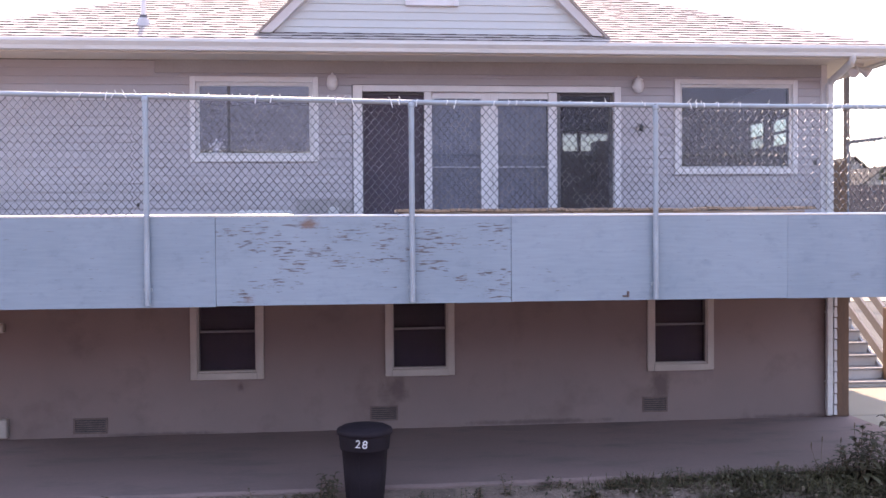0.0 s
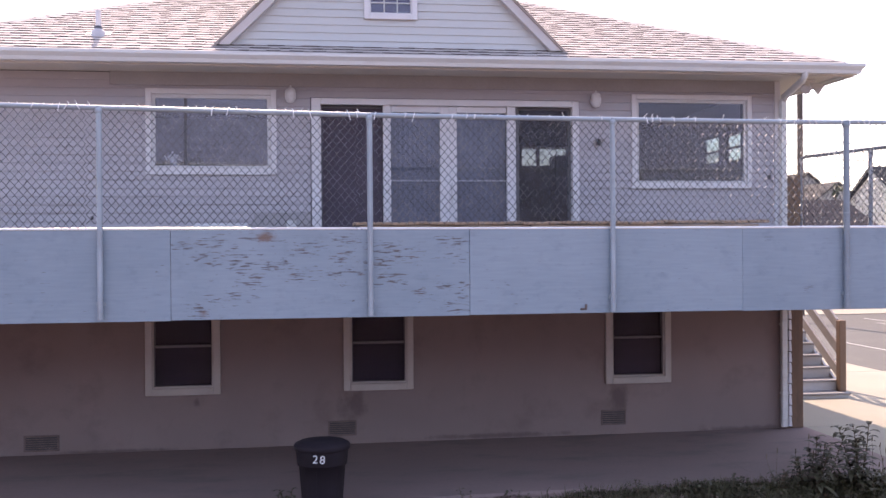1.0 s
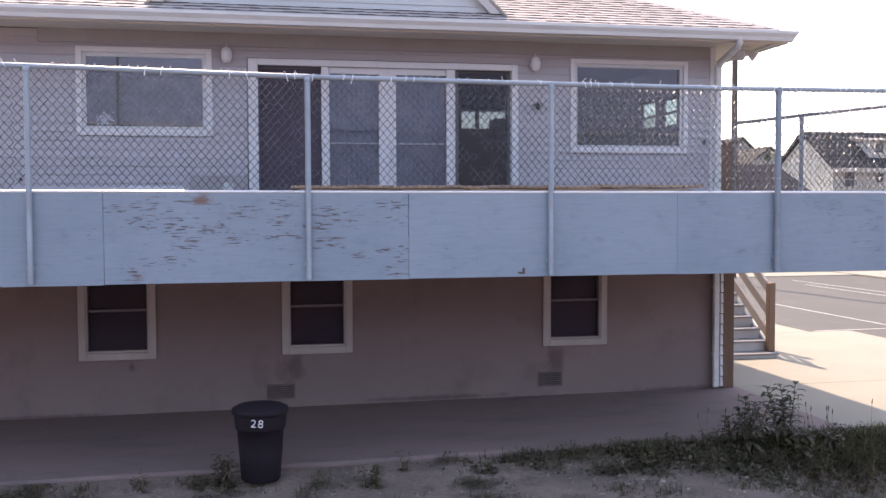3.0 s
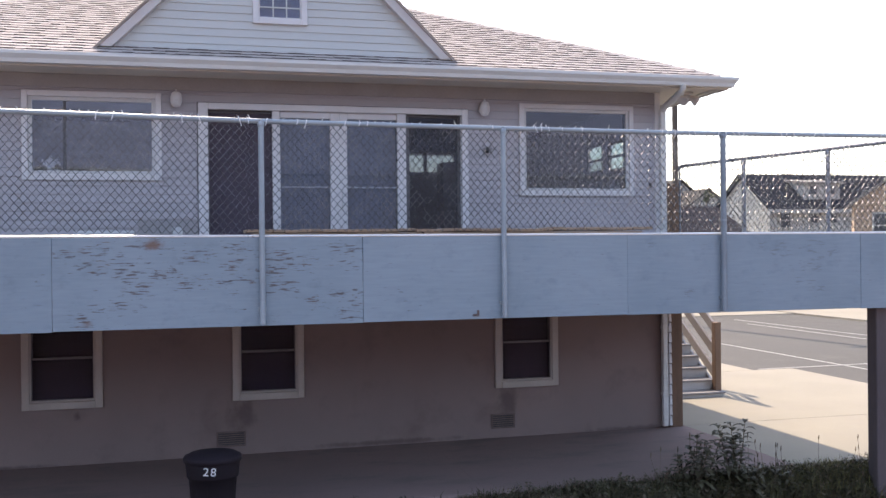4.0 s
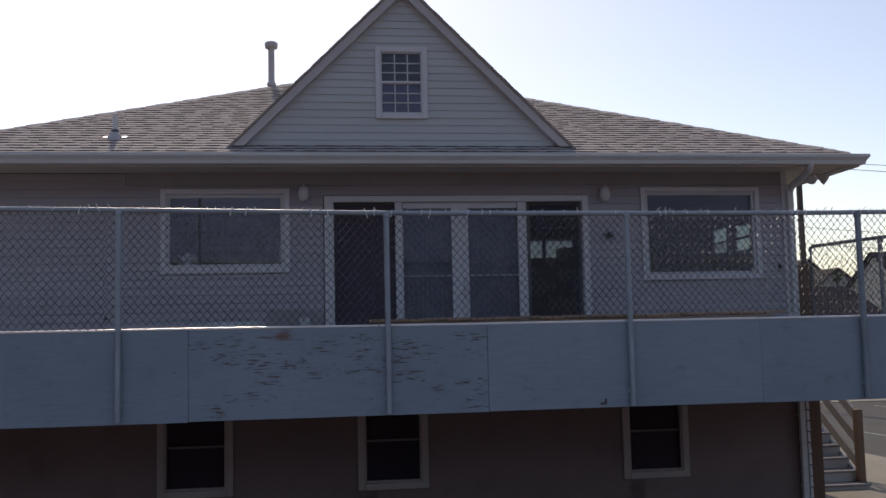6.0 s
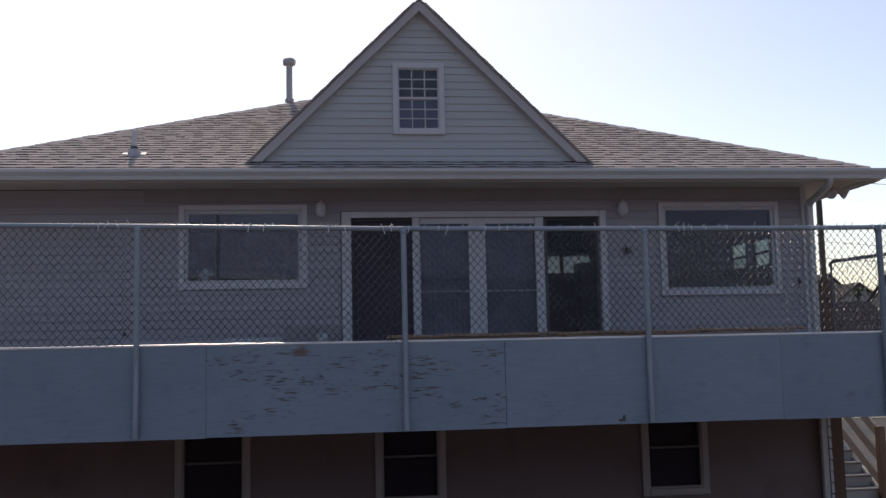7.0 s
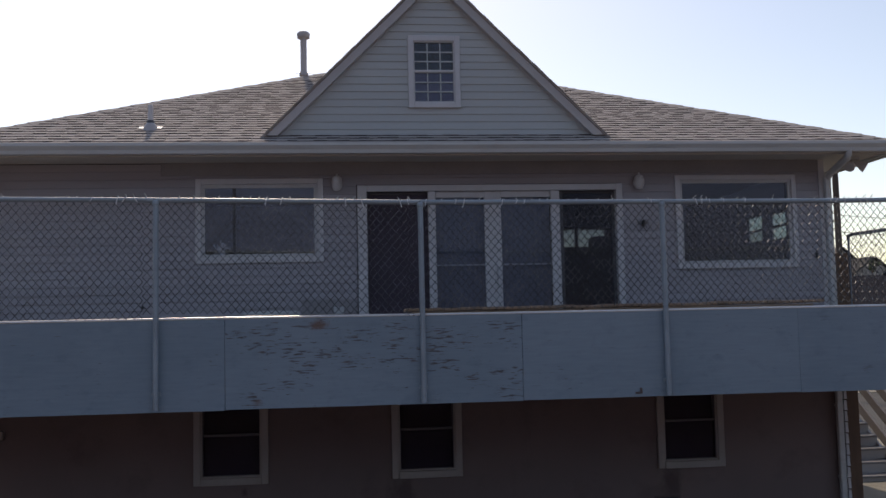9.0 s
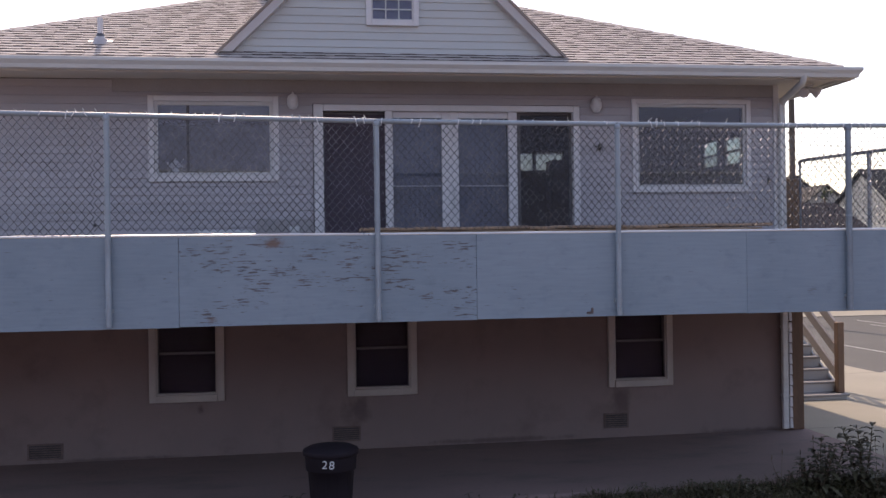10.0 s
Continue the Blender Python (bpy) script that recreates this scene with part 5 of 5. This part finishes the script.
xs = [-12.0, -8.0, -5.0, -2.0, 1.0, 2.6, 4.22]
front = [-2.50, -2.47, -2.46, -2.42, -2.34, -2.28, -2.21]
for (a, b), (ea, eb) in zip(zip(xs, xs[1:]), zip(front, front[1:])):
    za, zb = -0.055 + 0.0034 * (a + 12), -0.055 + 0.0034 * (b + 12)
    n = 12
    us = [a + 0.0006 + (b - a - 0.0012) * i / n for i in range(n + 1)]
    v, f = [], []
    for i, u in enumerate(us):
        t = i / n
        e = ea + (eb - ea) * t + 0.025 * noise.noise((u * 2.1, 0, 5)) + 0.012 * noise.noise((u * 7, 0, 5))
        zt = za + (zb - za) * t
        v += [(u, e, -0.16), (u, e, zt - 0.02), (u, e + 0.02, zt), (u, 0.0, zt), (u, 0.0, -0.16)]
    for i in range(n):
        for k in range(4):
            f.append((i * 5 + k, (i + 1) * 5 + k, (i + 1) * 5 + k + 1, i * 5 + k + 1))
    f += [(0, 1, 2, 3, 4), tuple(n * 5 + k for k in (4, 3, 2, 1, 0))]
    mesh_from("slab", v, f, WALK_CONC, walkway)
yard = thing("pavement_2", "sunlit pale concrete apron beside the house", "pavement", kind="structure")
for a in ((4.2205, 7.14, -2.20, -0.004), (4.2205, 7.14, 0.004, 6.0), (4.2205, 7.14, 6.012, 26.0), (7.152, 8.72, -2.20, 4.40), (7.152, 7.95, 4.412, 26.0), (7.152, 8.72, -9.0, -2.212)):
    part("slab", boxes((a[0], a[1], a[2], a[3], -0.14, 0.0 if a[0] < 7 else -0.006), bevel=0.003), CONCRETE, yard)
road = tagged(part("road", boxes((7.952, 16.8, 4.412, 16.4, -0.16, -0.02), (8.73, 40, -30, 4.412, -0.16, -0.02), (16.8, 40, 4.412, 13.0, -0.16, -0.02)), ASPHALT), "grey asphalt parking lot with faded white lines", "parking lot", kind="structure")
for a, b in (((9.95, -6), (9.9, 9.3)), ((8.15, 4.56), (11.6, 4.66)), ((13.7, -2), (13.5, 13.5)), ((14.2, 9), (14.0, 15))):
    a, b = Vector((*a, 0)), Vector((*b, 0))
    bm = bmesh.new()
    box(bm, 0, (b - a).length, -0.026, 0.026, -0.02, -0.0165, m=Matrix.Translation(a) @ Matrix.Rotation(math.atan2((b - a).y, (b - a).x), 4, "Z"))
    tagged(part("parking_line", bm, LINE_PAINT, road), "worn white parking line")
tagged(part("pavement_3", boxes((7.96, 17.5, 16.41, 60, -0.14, 0.0), (17.0, 46.0, 13.01, 60.0, -0.14, 0.02)), CONCRETE), "pale concrete beyond the parking lot", "pavement", kind="structure")


# ---- weeds, grass and stones ----
def leaf(bm, base, d, up, length, width, droop=0.5):
    """A long arching leaf, folded along its midrib."""
    side = d.cross(up).normalized() * width * 0.5
    spine = [base + d * length * t + up * length * (0.25 * t - droop * t * t) for t in (0.0, 0.3, 0.65, 1.0)]
    rows = []
    for p, k in zip(spine, (0.15, 1.0, 0.8, 0.0)):
        rows.append((bm.verts.new(p + side * k + up * 0.12 * width * k), bm.verts.new(p), bm.verts.new(p - side * k + up * 0.12 * width * k)))
    for a, b in zip(rows, rows[1:]):
        bm.faces.new((a[0], b[0], b[1], a[1]))
        bm.faces.new((a[1], b[1], b[2], a[2]))


def weed(x, y, height, stems, seed, size=0.10):
    rng = random.Random(seed)
    zb = terrain_z(x, y) - 0.03
    ob = thing("weed_plant", "leafy dark green weed at the edge of the concrete", "plant", (x, y, zb), "weeds along the concrete")
    up = Vector((0, 0, 1))
    for s in range(stems):
        st, lv = bmesh.new(), bmesh.new()
        h = height * rng.uniform(0.7, 1.0)
        lean = Vector((rng.uniform(-0.28, 0.28), rng.uniform(-0.2, 0.2), 1))
        root = Vector((rng.gauss(0, 0.04), rng.gauss(0, 0.03), 0))
        bend = Vector((rng.uniform(-0.12, 0.12), rng.uniform(-0.1, 0.1), 0)) * h
        at = lambda t: root + lean * (h * t) + bend * t * t
        tube(st, [at(t) for t in (0, 0.35, 0.7, 1.0)], [0.006, 0.005, 0.004, 0.002], 5)
        n = int(6 + h / 0.026)
        for k in range(n):
            t = 0.12 + 0.88 * k / n
            a = k * 2.4 + rng.uniform(-0.5, 0.5)
            d = Vector((math.cos(a), math.sin(a), rng.uniform(0.0, 0.5) + 0.5 * max(0, t - 0.7))).normalized()
            leaf(lv, at(t), d, up, size * rng.uniform(0.65, 1.15) * (1.15 - 0.55 * t), size * rng.uniform(0.24, 0.34), rng.uniform(0.35, 0.75))
        stem = part("stem", st, DRY, ob)
        part("leaves", lv, LEAF, stem)
    return ob


for args in ((2.86, -2.44, 0.38, 3, 1, 0.16), (3.03, -2.46, 0.55, 5, 2, 0.19), (3.45, -2.42, 0.64, 5, 3, 0.19), (3.58, -2.5, 0.30, 3, 4, 0.15), (2.62, -2.46, 0.24, 4, 5, 0.10), (3.2, -2.66, 0.2, 3, 6, 0.12), (3.85, -2.48, 0.26, 4, 7, 0.12),
             (0.25, -2.46, 0.13, 3, 8, 0.06), (0.75, -2.5, 0.16, 3, 9, 0.07), (1.35, -2.46, 0.18, 4, 10, 0.08), (1.8, -2.45, 0.2, 4, 11, 0.08), (-0.5, -2.86, 0.24, 6, 12, 0.09), (-1.74, -2.66, 0.34, 6, 13, 0.11), (-1.95, -2.68, 0.18, 4, 14, 0.08),
             (-2.4, -2.62, 0.16, 4, 15, 0.07), (-2.8, -2.62, 0.12, 3, 16, 0.06), (2.25, -2.48, 0.2, 4, 17, 0.09), (-3.5, -2.72, 0.2, 5, 18, 0.08), (-3.15, -2.66, 0.15, 4, 19, 0.07), (-0.95, -2.78, 0.17, 4, 20, 0.08), (-0.17, -2.6, 0.24, 2, 21, 0.07), (0.5, -2.72, 0.16, 4, 22, 0.08)):
    weed(*args)


def blades(name, label, count, seed, place, hmin, hmax, material):
    rng = random.Random(seed)
    verts, faces = [], []
    for _ in range(count):
        x, y, k = place(rng)
        z0 = terrain_z(x, y) - 0.01
        h = rng.uniform(hmin, hmax) * k
        a = rng.uniform(0, math.pi * 2)
        w = 0.0035 + 0.002 * rng.random()
        lx, ly = rng.gauss(0, 0.35) * h, rng.gauss(0, 0.35) * h
        ca, sa = math.cos(a) * w, math.sin(a) * w
        n = len(verts)
        verts += [(x - ca, y - sa, z0), (x + ca, y + sa, z0), (x + lx * 0.4 + ca * 0.7, y + ly * 0.4 + sa * 0.7, z0 + h * 0.6), (x + lx * 0.4 - ca * 0.7, y + ly * 0.4 - sa * 0.7, z0 + h * 0.6), (x + lx, y + ly, z0 + h)]
        faces += [(n, n + 1, n + 2, n + 3), (n + 3, n + 2, n + 4)]
    ob = mesh_from(name, verts, faces, material)
    return tagged(ob, label, "grass", kind="stuff")


def in_band(rng):
    while True:
        x = rng.uniform(0.3, 6.2)
        y = -2.30 - abs(rng.gauss(0, 0.12 + 0.05 * x))
        if x > 3.9 + 0.4 * noise.noise((x, y, 1)) and y < -2.62 and rng.random() < 0.9:
            continue
        dens = min(1.0, max(0.08, (x - 0.6) / 2.2)) * (0.35 + 0.65 * (noise.noise((x * 2.2, y * 2.2, 7)) > -0.1))
        if rng.random() < dens:
            return x, y, 0.6 + 0.5 * min(1, x / 4)


def scattered(rng):
    while True:
        x, y = rng.uniform(-6.5, 6.5), rng.uniform(-5.5, -2.5)
        if noise.noise((x * 1.9, y * 1.9, 11)) > 0.08:
            return x, y, 1.0


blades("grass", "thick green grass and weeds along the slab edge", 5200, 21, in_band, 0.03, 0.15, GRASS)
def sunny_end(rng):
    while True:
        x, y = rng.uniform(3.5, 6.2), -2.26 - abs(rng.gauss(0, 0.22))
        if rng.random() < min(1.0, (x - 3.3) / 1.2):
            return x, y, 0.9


# blades in the sunlit copy of the grass colour
blades("light_grass", "yellow-green grass at the slab's far end, sunlight put into its colour", 3000, 23, sunny_end, 0.04, 0.17, LIT_GRASS)
blades("sparse_grass", "sparse tufts of grass on the sandy soil", 2600, 22, scattered, 0.02, 0.09, GRASS)


def ground_cover(name, label, clumps, seed, place, spread, size, material):
    """Low rosettes of small leaves in uneven clumps."""
    rng = random.Random(seed)
    verts, faces = [], []
    for _ in range(clumps):
        cx, cy, k = place(rng)
        n_leaf = rng.randint(14, 46)
        h = rng.uniform(0.02, 0.11) * k
        for _ in range(n_leaf):
            x, y = cx + rng.gauss(0, spread), cy + rng.gauss(0, spread)
            d = math.exp(-((x - cx) ** 2 + (y - cy) ** 2) / (2 * spread * spread))
            z = terrain_z(x, y) + h * d * rng.random()
            a = rng.uniform(0, 6.283)
            u = Vector((math.cos(a), math.sin(a), rng.uniform(-0.2, 0.8))).normalized() * size * rng.uniform(0.5, 1.3)
            w = u.cross(Vector((0, 0, 1))).normalized() * size * rng.uniform(0.22, 0.45)
            p = Vector((x, y, z))
            n = len(verts)
            verts += [tuple(p), tuple(p + u * 0.55 + w), tuple(p + u), tuple(p + u * 0.55 - w)]
            faces.append((n, n + 1, n + 2, n + 3))
    return tagged(mesh_from(name, verts, faces, material), label, "weeds", kind="stuff")


def band_place(rng):
    while True:
        x = rng.uniform(0.0, 6.3)
        y = -2.32 - abs(rng.gauss(0, 0.14 + 0.06 * x))
        if x > 3.9 + 0.4 * noise.noise((x, y, 1)) and y < -2.62 and rng.random() < 0.9:
            continue
        if rng.random() < min(1.0, max(0.07, (x - 0.9) / 2.6)) * (0.15 + 0.85 * (noise.noise((x * 2.2, y * 2.2, 7)) > -0.05)):
            return x, y, 0.6 + 0.8 * min(1, x / 4)


def open_place(rng):
    while True:
        x, y = rng.uniform(-6.5, 6.5), rng.uniform(-4.6, -2.48)
        if noise.noise((x * 1.3, y * 1.3, 11)) > 0.12:
            return x, y, 0.5


ground_cover("low_weeds", "dense dark low weeds along the slab edge", 620, 41, band_place, 0.07, 0.042, LEAF)
ground_cover("dry_weeds", "withered brown weeds among the green ones", 430, 42, band_place, 0.08, 0.035, DRY)
ground_cover("sparse_weeds", "scattered low weeds on the sandy soil", 380, 43, open_place, 0.06, 0.028, LEAF)
rng = random.Random(8)
tall = bmesh.new()
for k in range(26):
    x, y = rng.uniform(2.6, 5.0), -2.24 - abs(rng.gauss(0.1, 0.12))
    zb, h = terrain_z(x, y), rng.uniform(0.2, 0.42)
    top = Vector((x + rng.gauss(0, 0.03), y + rng.gauss(0, 0.03), zb + h))
    tube(tall, [(x, y, zb - 0.02), ((x + top.x) / 2 + 0.005, (y + top.y) / 2, zb + h * 0.5), top], [0.002, 0.0017, 0.0013], 4)
    tube(tall, [top, top + Vector((0.002, 0, 0.02)), top + Vector((0.004, 0, 0.05))], [0.003, 0.006, 0.002], 5)
tagged(part("seed_stalks", tall, DRY), "dry seed stalks along the concrete edge", "grass", kind="stuff")
vv, ff = [], []
for j in range(9):
    for i in range(28):
        a, q = 2 * math.pi * i / 28, j / 8
        rr = q * (0.36 + 0.09 * noise.noise((math.cos(a) * 1.6, math.sin(a) * 1.6, 4)))
        x, y = 4.62 + rr * math.cos(a) * 1.2, -2.86 + rr * math.sin(a) * 0.75
        vv.append((x, y, terrain_z(x, y) + 0.05 * (1 - q * q) - 0.012 * q + 0.012 * noise.noise((x * 9, y * 9, 0))))
for j in range(8):
    for i in range(28):
        ff.append((j * 28 + i, j * 28 + (i + 1) % 28, (j + 1) * 28 + (i + 1) % 28, (j + 1) * 28 + i))
pile = mesh_from("sand_pile", vv, ff, SAND)
smooth_all(pile)
tagged(pile, "low pile of pale sand beside a dark deck post", "sand")
vv, ff = [], []
for k in range(700):
    x, y = rng.uniform(-6, 6), -2.5 - abs(rng.gauss(0, 1.0))
    r = rng.uniform(0.004, 0.016) * (2.0 if rng.random() < 0.05 else 1)
    zc = terrain_z(x, y) + r * 0.2
    n = len(vv)
    vv += [(x + r * rng.uniform(0.7, 1.3), y, zc), (x - r * rng.uniform(0.7, 1.3), y, zc), (x, y + r * rng.uniform(0.7, 1.2), zc), (x, y - r * rng.uniform(0.7, 1.2), zc), (x, y, zc + r * rng.uniform(0.5, 0.9)), (x, y, zc - r)]
    ff += [(n + a, n + b, n + 4) for a, b in ((0, 2), (2, 1), (1, 3), (3, 0))]
tagged(mesh_from("pebbles", vv, ff, STONE), "small stones and clods on the soil", "stones", kind="stuff")


# ---- beyond the lot ----
def far_house(name, label, x0, x1, y0, y1, zw, zr, wall, roofing, windows, dormer=None):
    """A gabled house whose ridge runs along x."""
    ob = thing(name, label, "house")
    ym = (y0 + y1) / 2
    bm = bmesh.new()
    prof = [(y0, -0.1), (y0, zw), (ym, zr - 0.12), (y1, zw), (y1, -0.1)]
    extrude_profile(bm, prof, x0, x1)
    part("wall", bm, wall, ob)
    k = (zr - zw) / (ym - y0)
    for s, nm in ((1, "roof"), (-1, "roof")):
        ye = ym - s * (ym - y0 + 0.35)
        ze = zw - 0.35 * k
        bm = bmesh.new()
        pr = [(ye, ze), (ym, zr), (ym, zr + 0.12), (ye, ze + 0.12)]
        extrude_profile(bm, pr, x0 - 0.25, x1 + 0.25)
        part(nm, bm, roofing, ob)
    part("fascia", boxes((x0 - 0.25, x1 + 0.25, y0 - 0.4, y0 - 0.33, zw - 0.35 * k - 0.12, zw - 0.35 * k + 0.1)), FAR_WHITE, ob)
    for a, b, c, d in windows:
        w = part("window", boxes((a - 0.08, b + 0.08, y0 - 0.05, y0 + 0.02, c - 0.08, d + 0.08)), FAR_WHITE, ob)
        part("pane", boxes((a, b, y0 - 0.065, y0 - 0.05, c, (c + d) / 2 - 0.03), (a, b, y0 - 0.065, y0 - 0.05, (c + d) / 2 + 0.03, d)), FAR_GLASS, w)
    if dormer:
        a, b, zd0, zd1 = dormer
        yf = y0 + (zd0 - zw) / k
        yb = y0 + (zd1 + 0.25 - zw) / k
        bm = bmesh.new()
        extrude_profile(bm, [(yf, zd0 - 0.1), (yf, zd1), (yb, zd1 + 0.2), (yb, zd0 - 0.1)], a, b)
        dm = part("dormer", bm, FAR_WHITE, ob, "pale shed dormer")
        bm = bmesh.new()
        extrude_profile(bm, [(yf - 0.25, zd1 - 0.02), (yf - 0.25, zd1 + 0.08), (yb, zd1 + 0.32), (yb, zd1 + 0.2)], a - 0.2, b + 0.2)
        part("dormer_roof", bm, FAR_GREY, dm)
        n = 2
        for i in range(n):
            cx = a + (b - a) * (i + 0.5) / n
            part("dormer_window", boxes((cx - 0.22, cx + 0.22, yf - 0.05, yf + 0.02, zd0 + 0.4, zd1 - 0.15)), FAR_GLASS, dm)
    return ob


white = far_house("white_house", "white gabled house with a dark shingle roof and shed dormer", 28.1, 38.5, 35, 40.4, 4.3, 6.15, FAR_WHITE, FAR_ROOF, [(28.75, 29.3, 3.2, 3.95), (30.6, 31.0, 3.45, 3.9), (31.8, 32.2, 3.45, 3.9), (29.2, 30.0, 0.9, 2.2), (31.8, 32.8, 0.9, 2.2)], (30.55, 32.8, 4.62, 5.6))
white.location = (0.2, 0, -0.06)
tan = far_house("tan_house", "tan gable-fronted house with a pale grey roof beyond the parking lot", -0.2, 4.0, -2.5, 2.5, 4.0, 5.73, FAR_TAN, FAR_GREY, [])
for a, b, c, d in ((1.0, 1.7, 2.5, 3.5), (-1.7, -1.0, 2.5, 3.5), (-0.4, 0.4, 0.9, 2.1)):
    w = part("window", boxes((-0.27, -0.2, a - 0.08, b + 0.08, c - 0.08, d + 0.08)), FAR_WHITE, tan)
    part("pane", boxes((-0.285, -0.27, a, b, c, (c + d) / 2 - 0.03), (-0.285, -0.27, a, b, (c + d) / 2 + 0.03, d)), FAR_GLASS, w)
tan.matrix_world = pose(28.7, 24.6, 0, 0, 0, 54)
for cx, cy, hw, zw, zr, wall, roofing, lab in ((37.7, 58, 2.3, 4.9, 6.6, FAR_PALE, FAR_SLATE, "pale gable-fronted house with brown roof edges far behind"), (40.2, 67, 2.6, 5.7, 8.0, FAR_PALE, FAR_SLATE, "pale gabled house with a weathered grey roof far behind")):
    ob = far_house("gabled_house", lab, -0.2, 8.0, -hw, hw, zw, zr, wall, roofing, [])
    w = part("gable_window", boxes((-0.26, -0.2, -0.4, 0.4, zw - 0.6, zw + 0.4)), FAR_GLASS, ob)
    ob.matrix_world = pose(cx, cy, 0, 0, 0, 90)
brown = thing("brown_roofed_house", "low house with a dark brown hip roof", "house")
part("wall", boxes((11.5, 18.7, 22.3, 26.4, -0.1, 2.5)), FAR_TAN, brown)
v = [(11.0, 22.0, 2.45), (19.3, 22.0, 2.45), (19.3, 26.7, 2.45), (11.0, 26.7, 2.45), (12.4, 23.45, 3.74), (18.35, 23.45, 3.74), (12.4, 25.2, 3.74), (18.35, 25.2, 3.74)]
mesh_from("roof", v, [(0, 1, 5, 4), (1, 2, 7, 5), (2, 3, 6, 7), (3, 0, 4, 6), (4, 5, 7, 6), (3, 2, 1, 0)], FAR_BROWN, brown)
part("window", boxes((14.0, 15.0, 22.25, 22.32, 0.9, 1.9)), FAR_GLASS, brown)


def bush(name, label, category, x, y, z0, rx, rz, count, seed, trunk=0.0):
    rng = random.Random(seed)
    ob = thing(name, label, category, (x, y, z0))
    bm = bmesh.new()
    tube(bm, [(0, 0, -0.1), (0.05, 0, (trunk + rz) * 0.5), (0.02, 0.05, trunk + rz)], [0.16, 0.12, 0.05], 8)
    for k in range(6):
        a = k * 1.1
        tube(bm, [(0.03, 0, trunk + rz * 0.25), (math.cos(a) * rx * 0.6, math.sin(a) * rx * 0.6, trunk + rz * (0.7 + 0.1 * (k % 3)))], [0.06, 0.02], 5)
    part("trunk", bm, BARK, ob)
    lv = bmesh.new()
    cl = [(Vector((rng.gauss(0, 0.45) * rx, rng.gauss(0, 0.45) * rx, trunk + rz * (0.9 + rng.gauss(0, 0.38)))), rng.uniform(0.25, 0.5) * rx) for _ in range(14)]
    for _ in range(count):
        c, r = rng.choice(cl)
        p = c + Vector((rng.gauss(0, 0.5), rng.gauss(0, 0.5), rng.gauss(0, 0.4))) * r
        u = Vector((rng.uniform(-1, 1), rng.uniform(-1, 1), rng.uniform(-0.6, 0.6))).normalized() * rng.uniform(0.06, 0.13)
        w = u.orthogonal().normalized() * rng.uniform(0.04, 0.09)
        lv.faces.new([lv.verts.new(p + u), lv.verts.new(p + w), lv.verts.new(p - u), lv.verts.new(p - w)])
    part("crown", lv, BUSH, ob)
    return ob


bush("tree", "small dense tree behind the low houses", "tree", 31.4, 47, 0, 0.3, 0.35, 500, 31, 5.0)

# utility pole with its wires
pole = thing("utility_pole", "dark wooden utility pole with wires", "pole", (11.58, 14, -0.05))
bm = bmesh.new()
tube(bm, [(0, 0, 0), (0, 0, 6.9)], [0.095, 0.078], 12)
part("shaft", bm, POLE_WOOD, pole)
part("crossarm", boxes((-0.5, 0.5, -0.05, 0.05, 6.55, 6.65)), POLE_WOOD, pole)
for k, (z0, z1) in enumerate(((6.85, 6.7), (6.7, 6.35), (5.0, 4.5), (4.55, 4.2))):
    bm = bmesh.new()
    pts = [(0.05 + 26 * t, 0.5 * t * (k - 1), z0 + (z1 - z0) * t - 1.1 * 4 * t * (1 - t) * 0.35) for t in (i / 14 for i in range(15))]
    tube(bm, pts, 0.008, 5)
    part("wire", bm, CABLE, pole)

# beyond the house's other corner
# Fence set close and run on unseen to keep this corner in shade.
fence2 = thing("board_fence", "dark brown board fence beyond the house corner", "fence")
for k in range(29):
    x = -11.0 + k * 0.19
    part("board", boxes((x, x + 0.1895, 1.0, 1.02, -0.09, 1.85 + 0.01 * (k % 3))), FENCE_BROWN, fence2)
part("rail", boxes((-11.0, -5.5, 0.96, 1.0, 1.5, 1.59)), FENCE_BROWN, fence2)
part("rail", boxes((-11.0, -5.5, 0.96, 1.0, 0.2, 0.29)), FENCE_BROWN, fence2)
rb = thing("recycling_bin", "dark blue plastic recycling bin by the fence", "bin", (-5.95, 0.5, -0.06))
part("body", boxes((-0.35, 0.3, -0.3, 0.3, 0.0, 0.72), bevel=0.03), BLUE_PLASTIC, rb)
part("lid", boxes((-0.37, 0.32, -0.32, 0.32, 0.72, 0.78), bevel=0.02), BLUE_PLASTIC, rb)


# unseen ridge behind the camera, added for what the windows reflect
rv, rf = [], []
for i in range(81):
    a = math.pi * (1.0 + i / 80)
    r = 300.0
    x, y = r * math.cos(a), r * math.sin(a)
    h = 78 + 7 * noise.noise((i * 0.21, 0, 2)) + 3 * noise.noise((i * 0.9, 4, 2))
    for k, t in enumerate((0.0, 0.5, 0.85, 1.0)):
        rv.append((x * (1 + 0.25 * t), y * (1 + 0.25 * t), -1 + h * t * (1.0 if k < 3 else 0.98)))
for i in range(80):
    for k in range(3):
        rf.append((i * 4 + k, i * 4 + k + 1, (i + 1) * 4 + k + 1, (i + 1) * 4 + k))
tagged(mesh_from("backdrop", rv, rf, RIDGE), "added ridge out of view, hazy blue for the glass to reflect", "ridge", kind="structure")
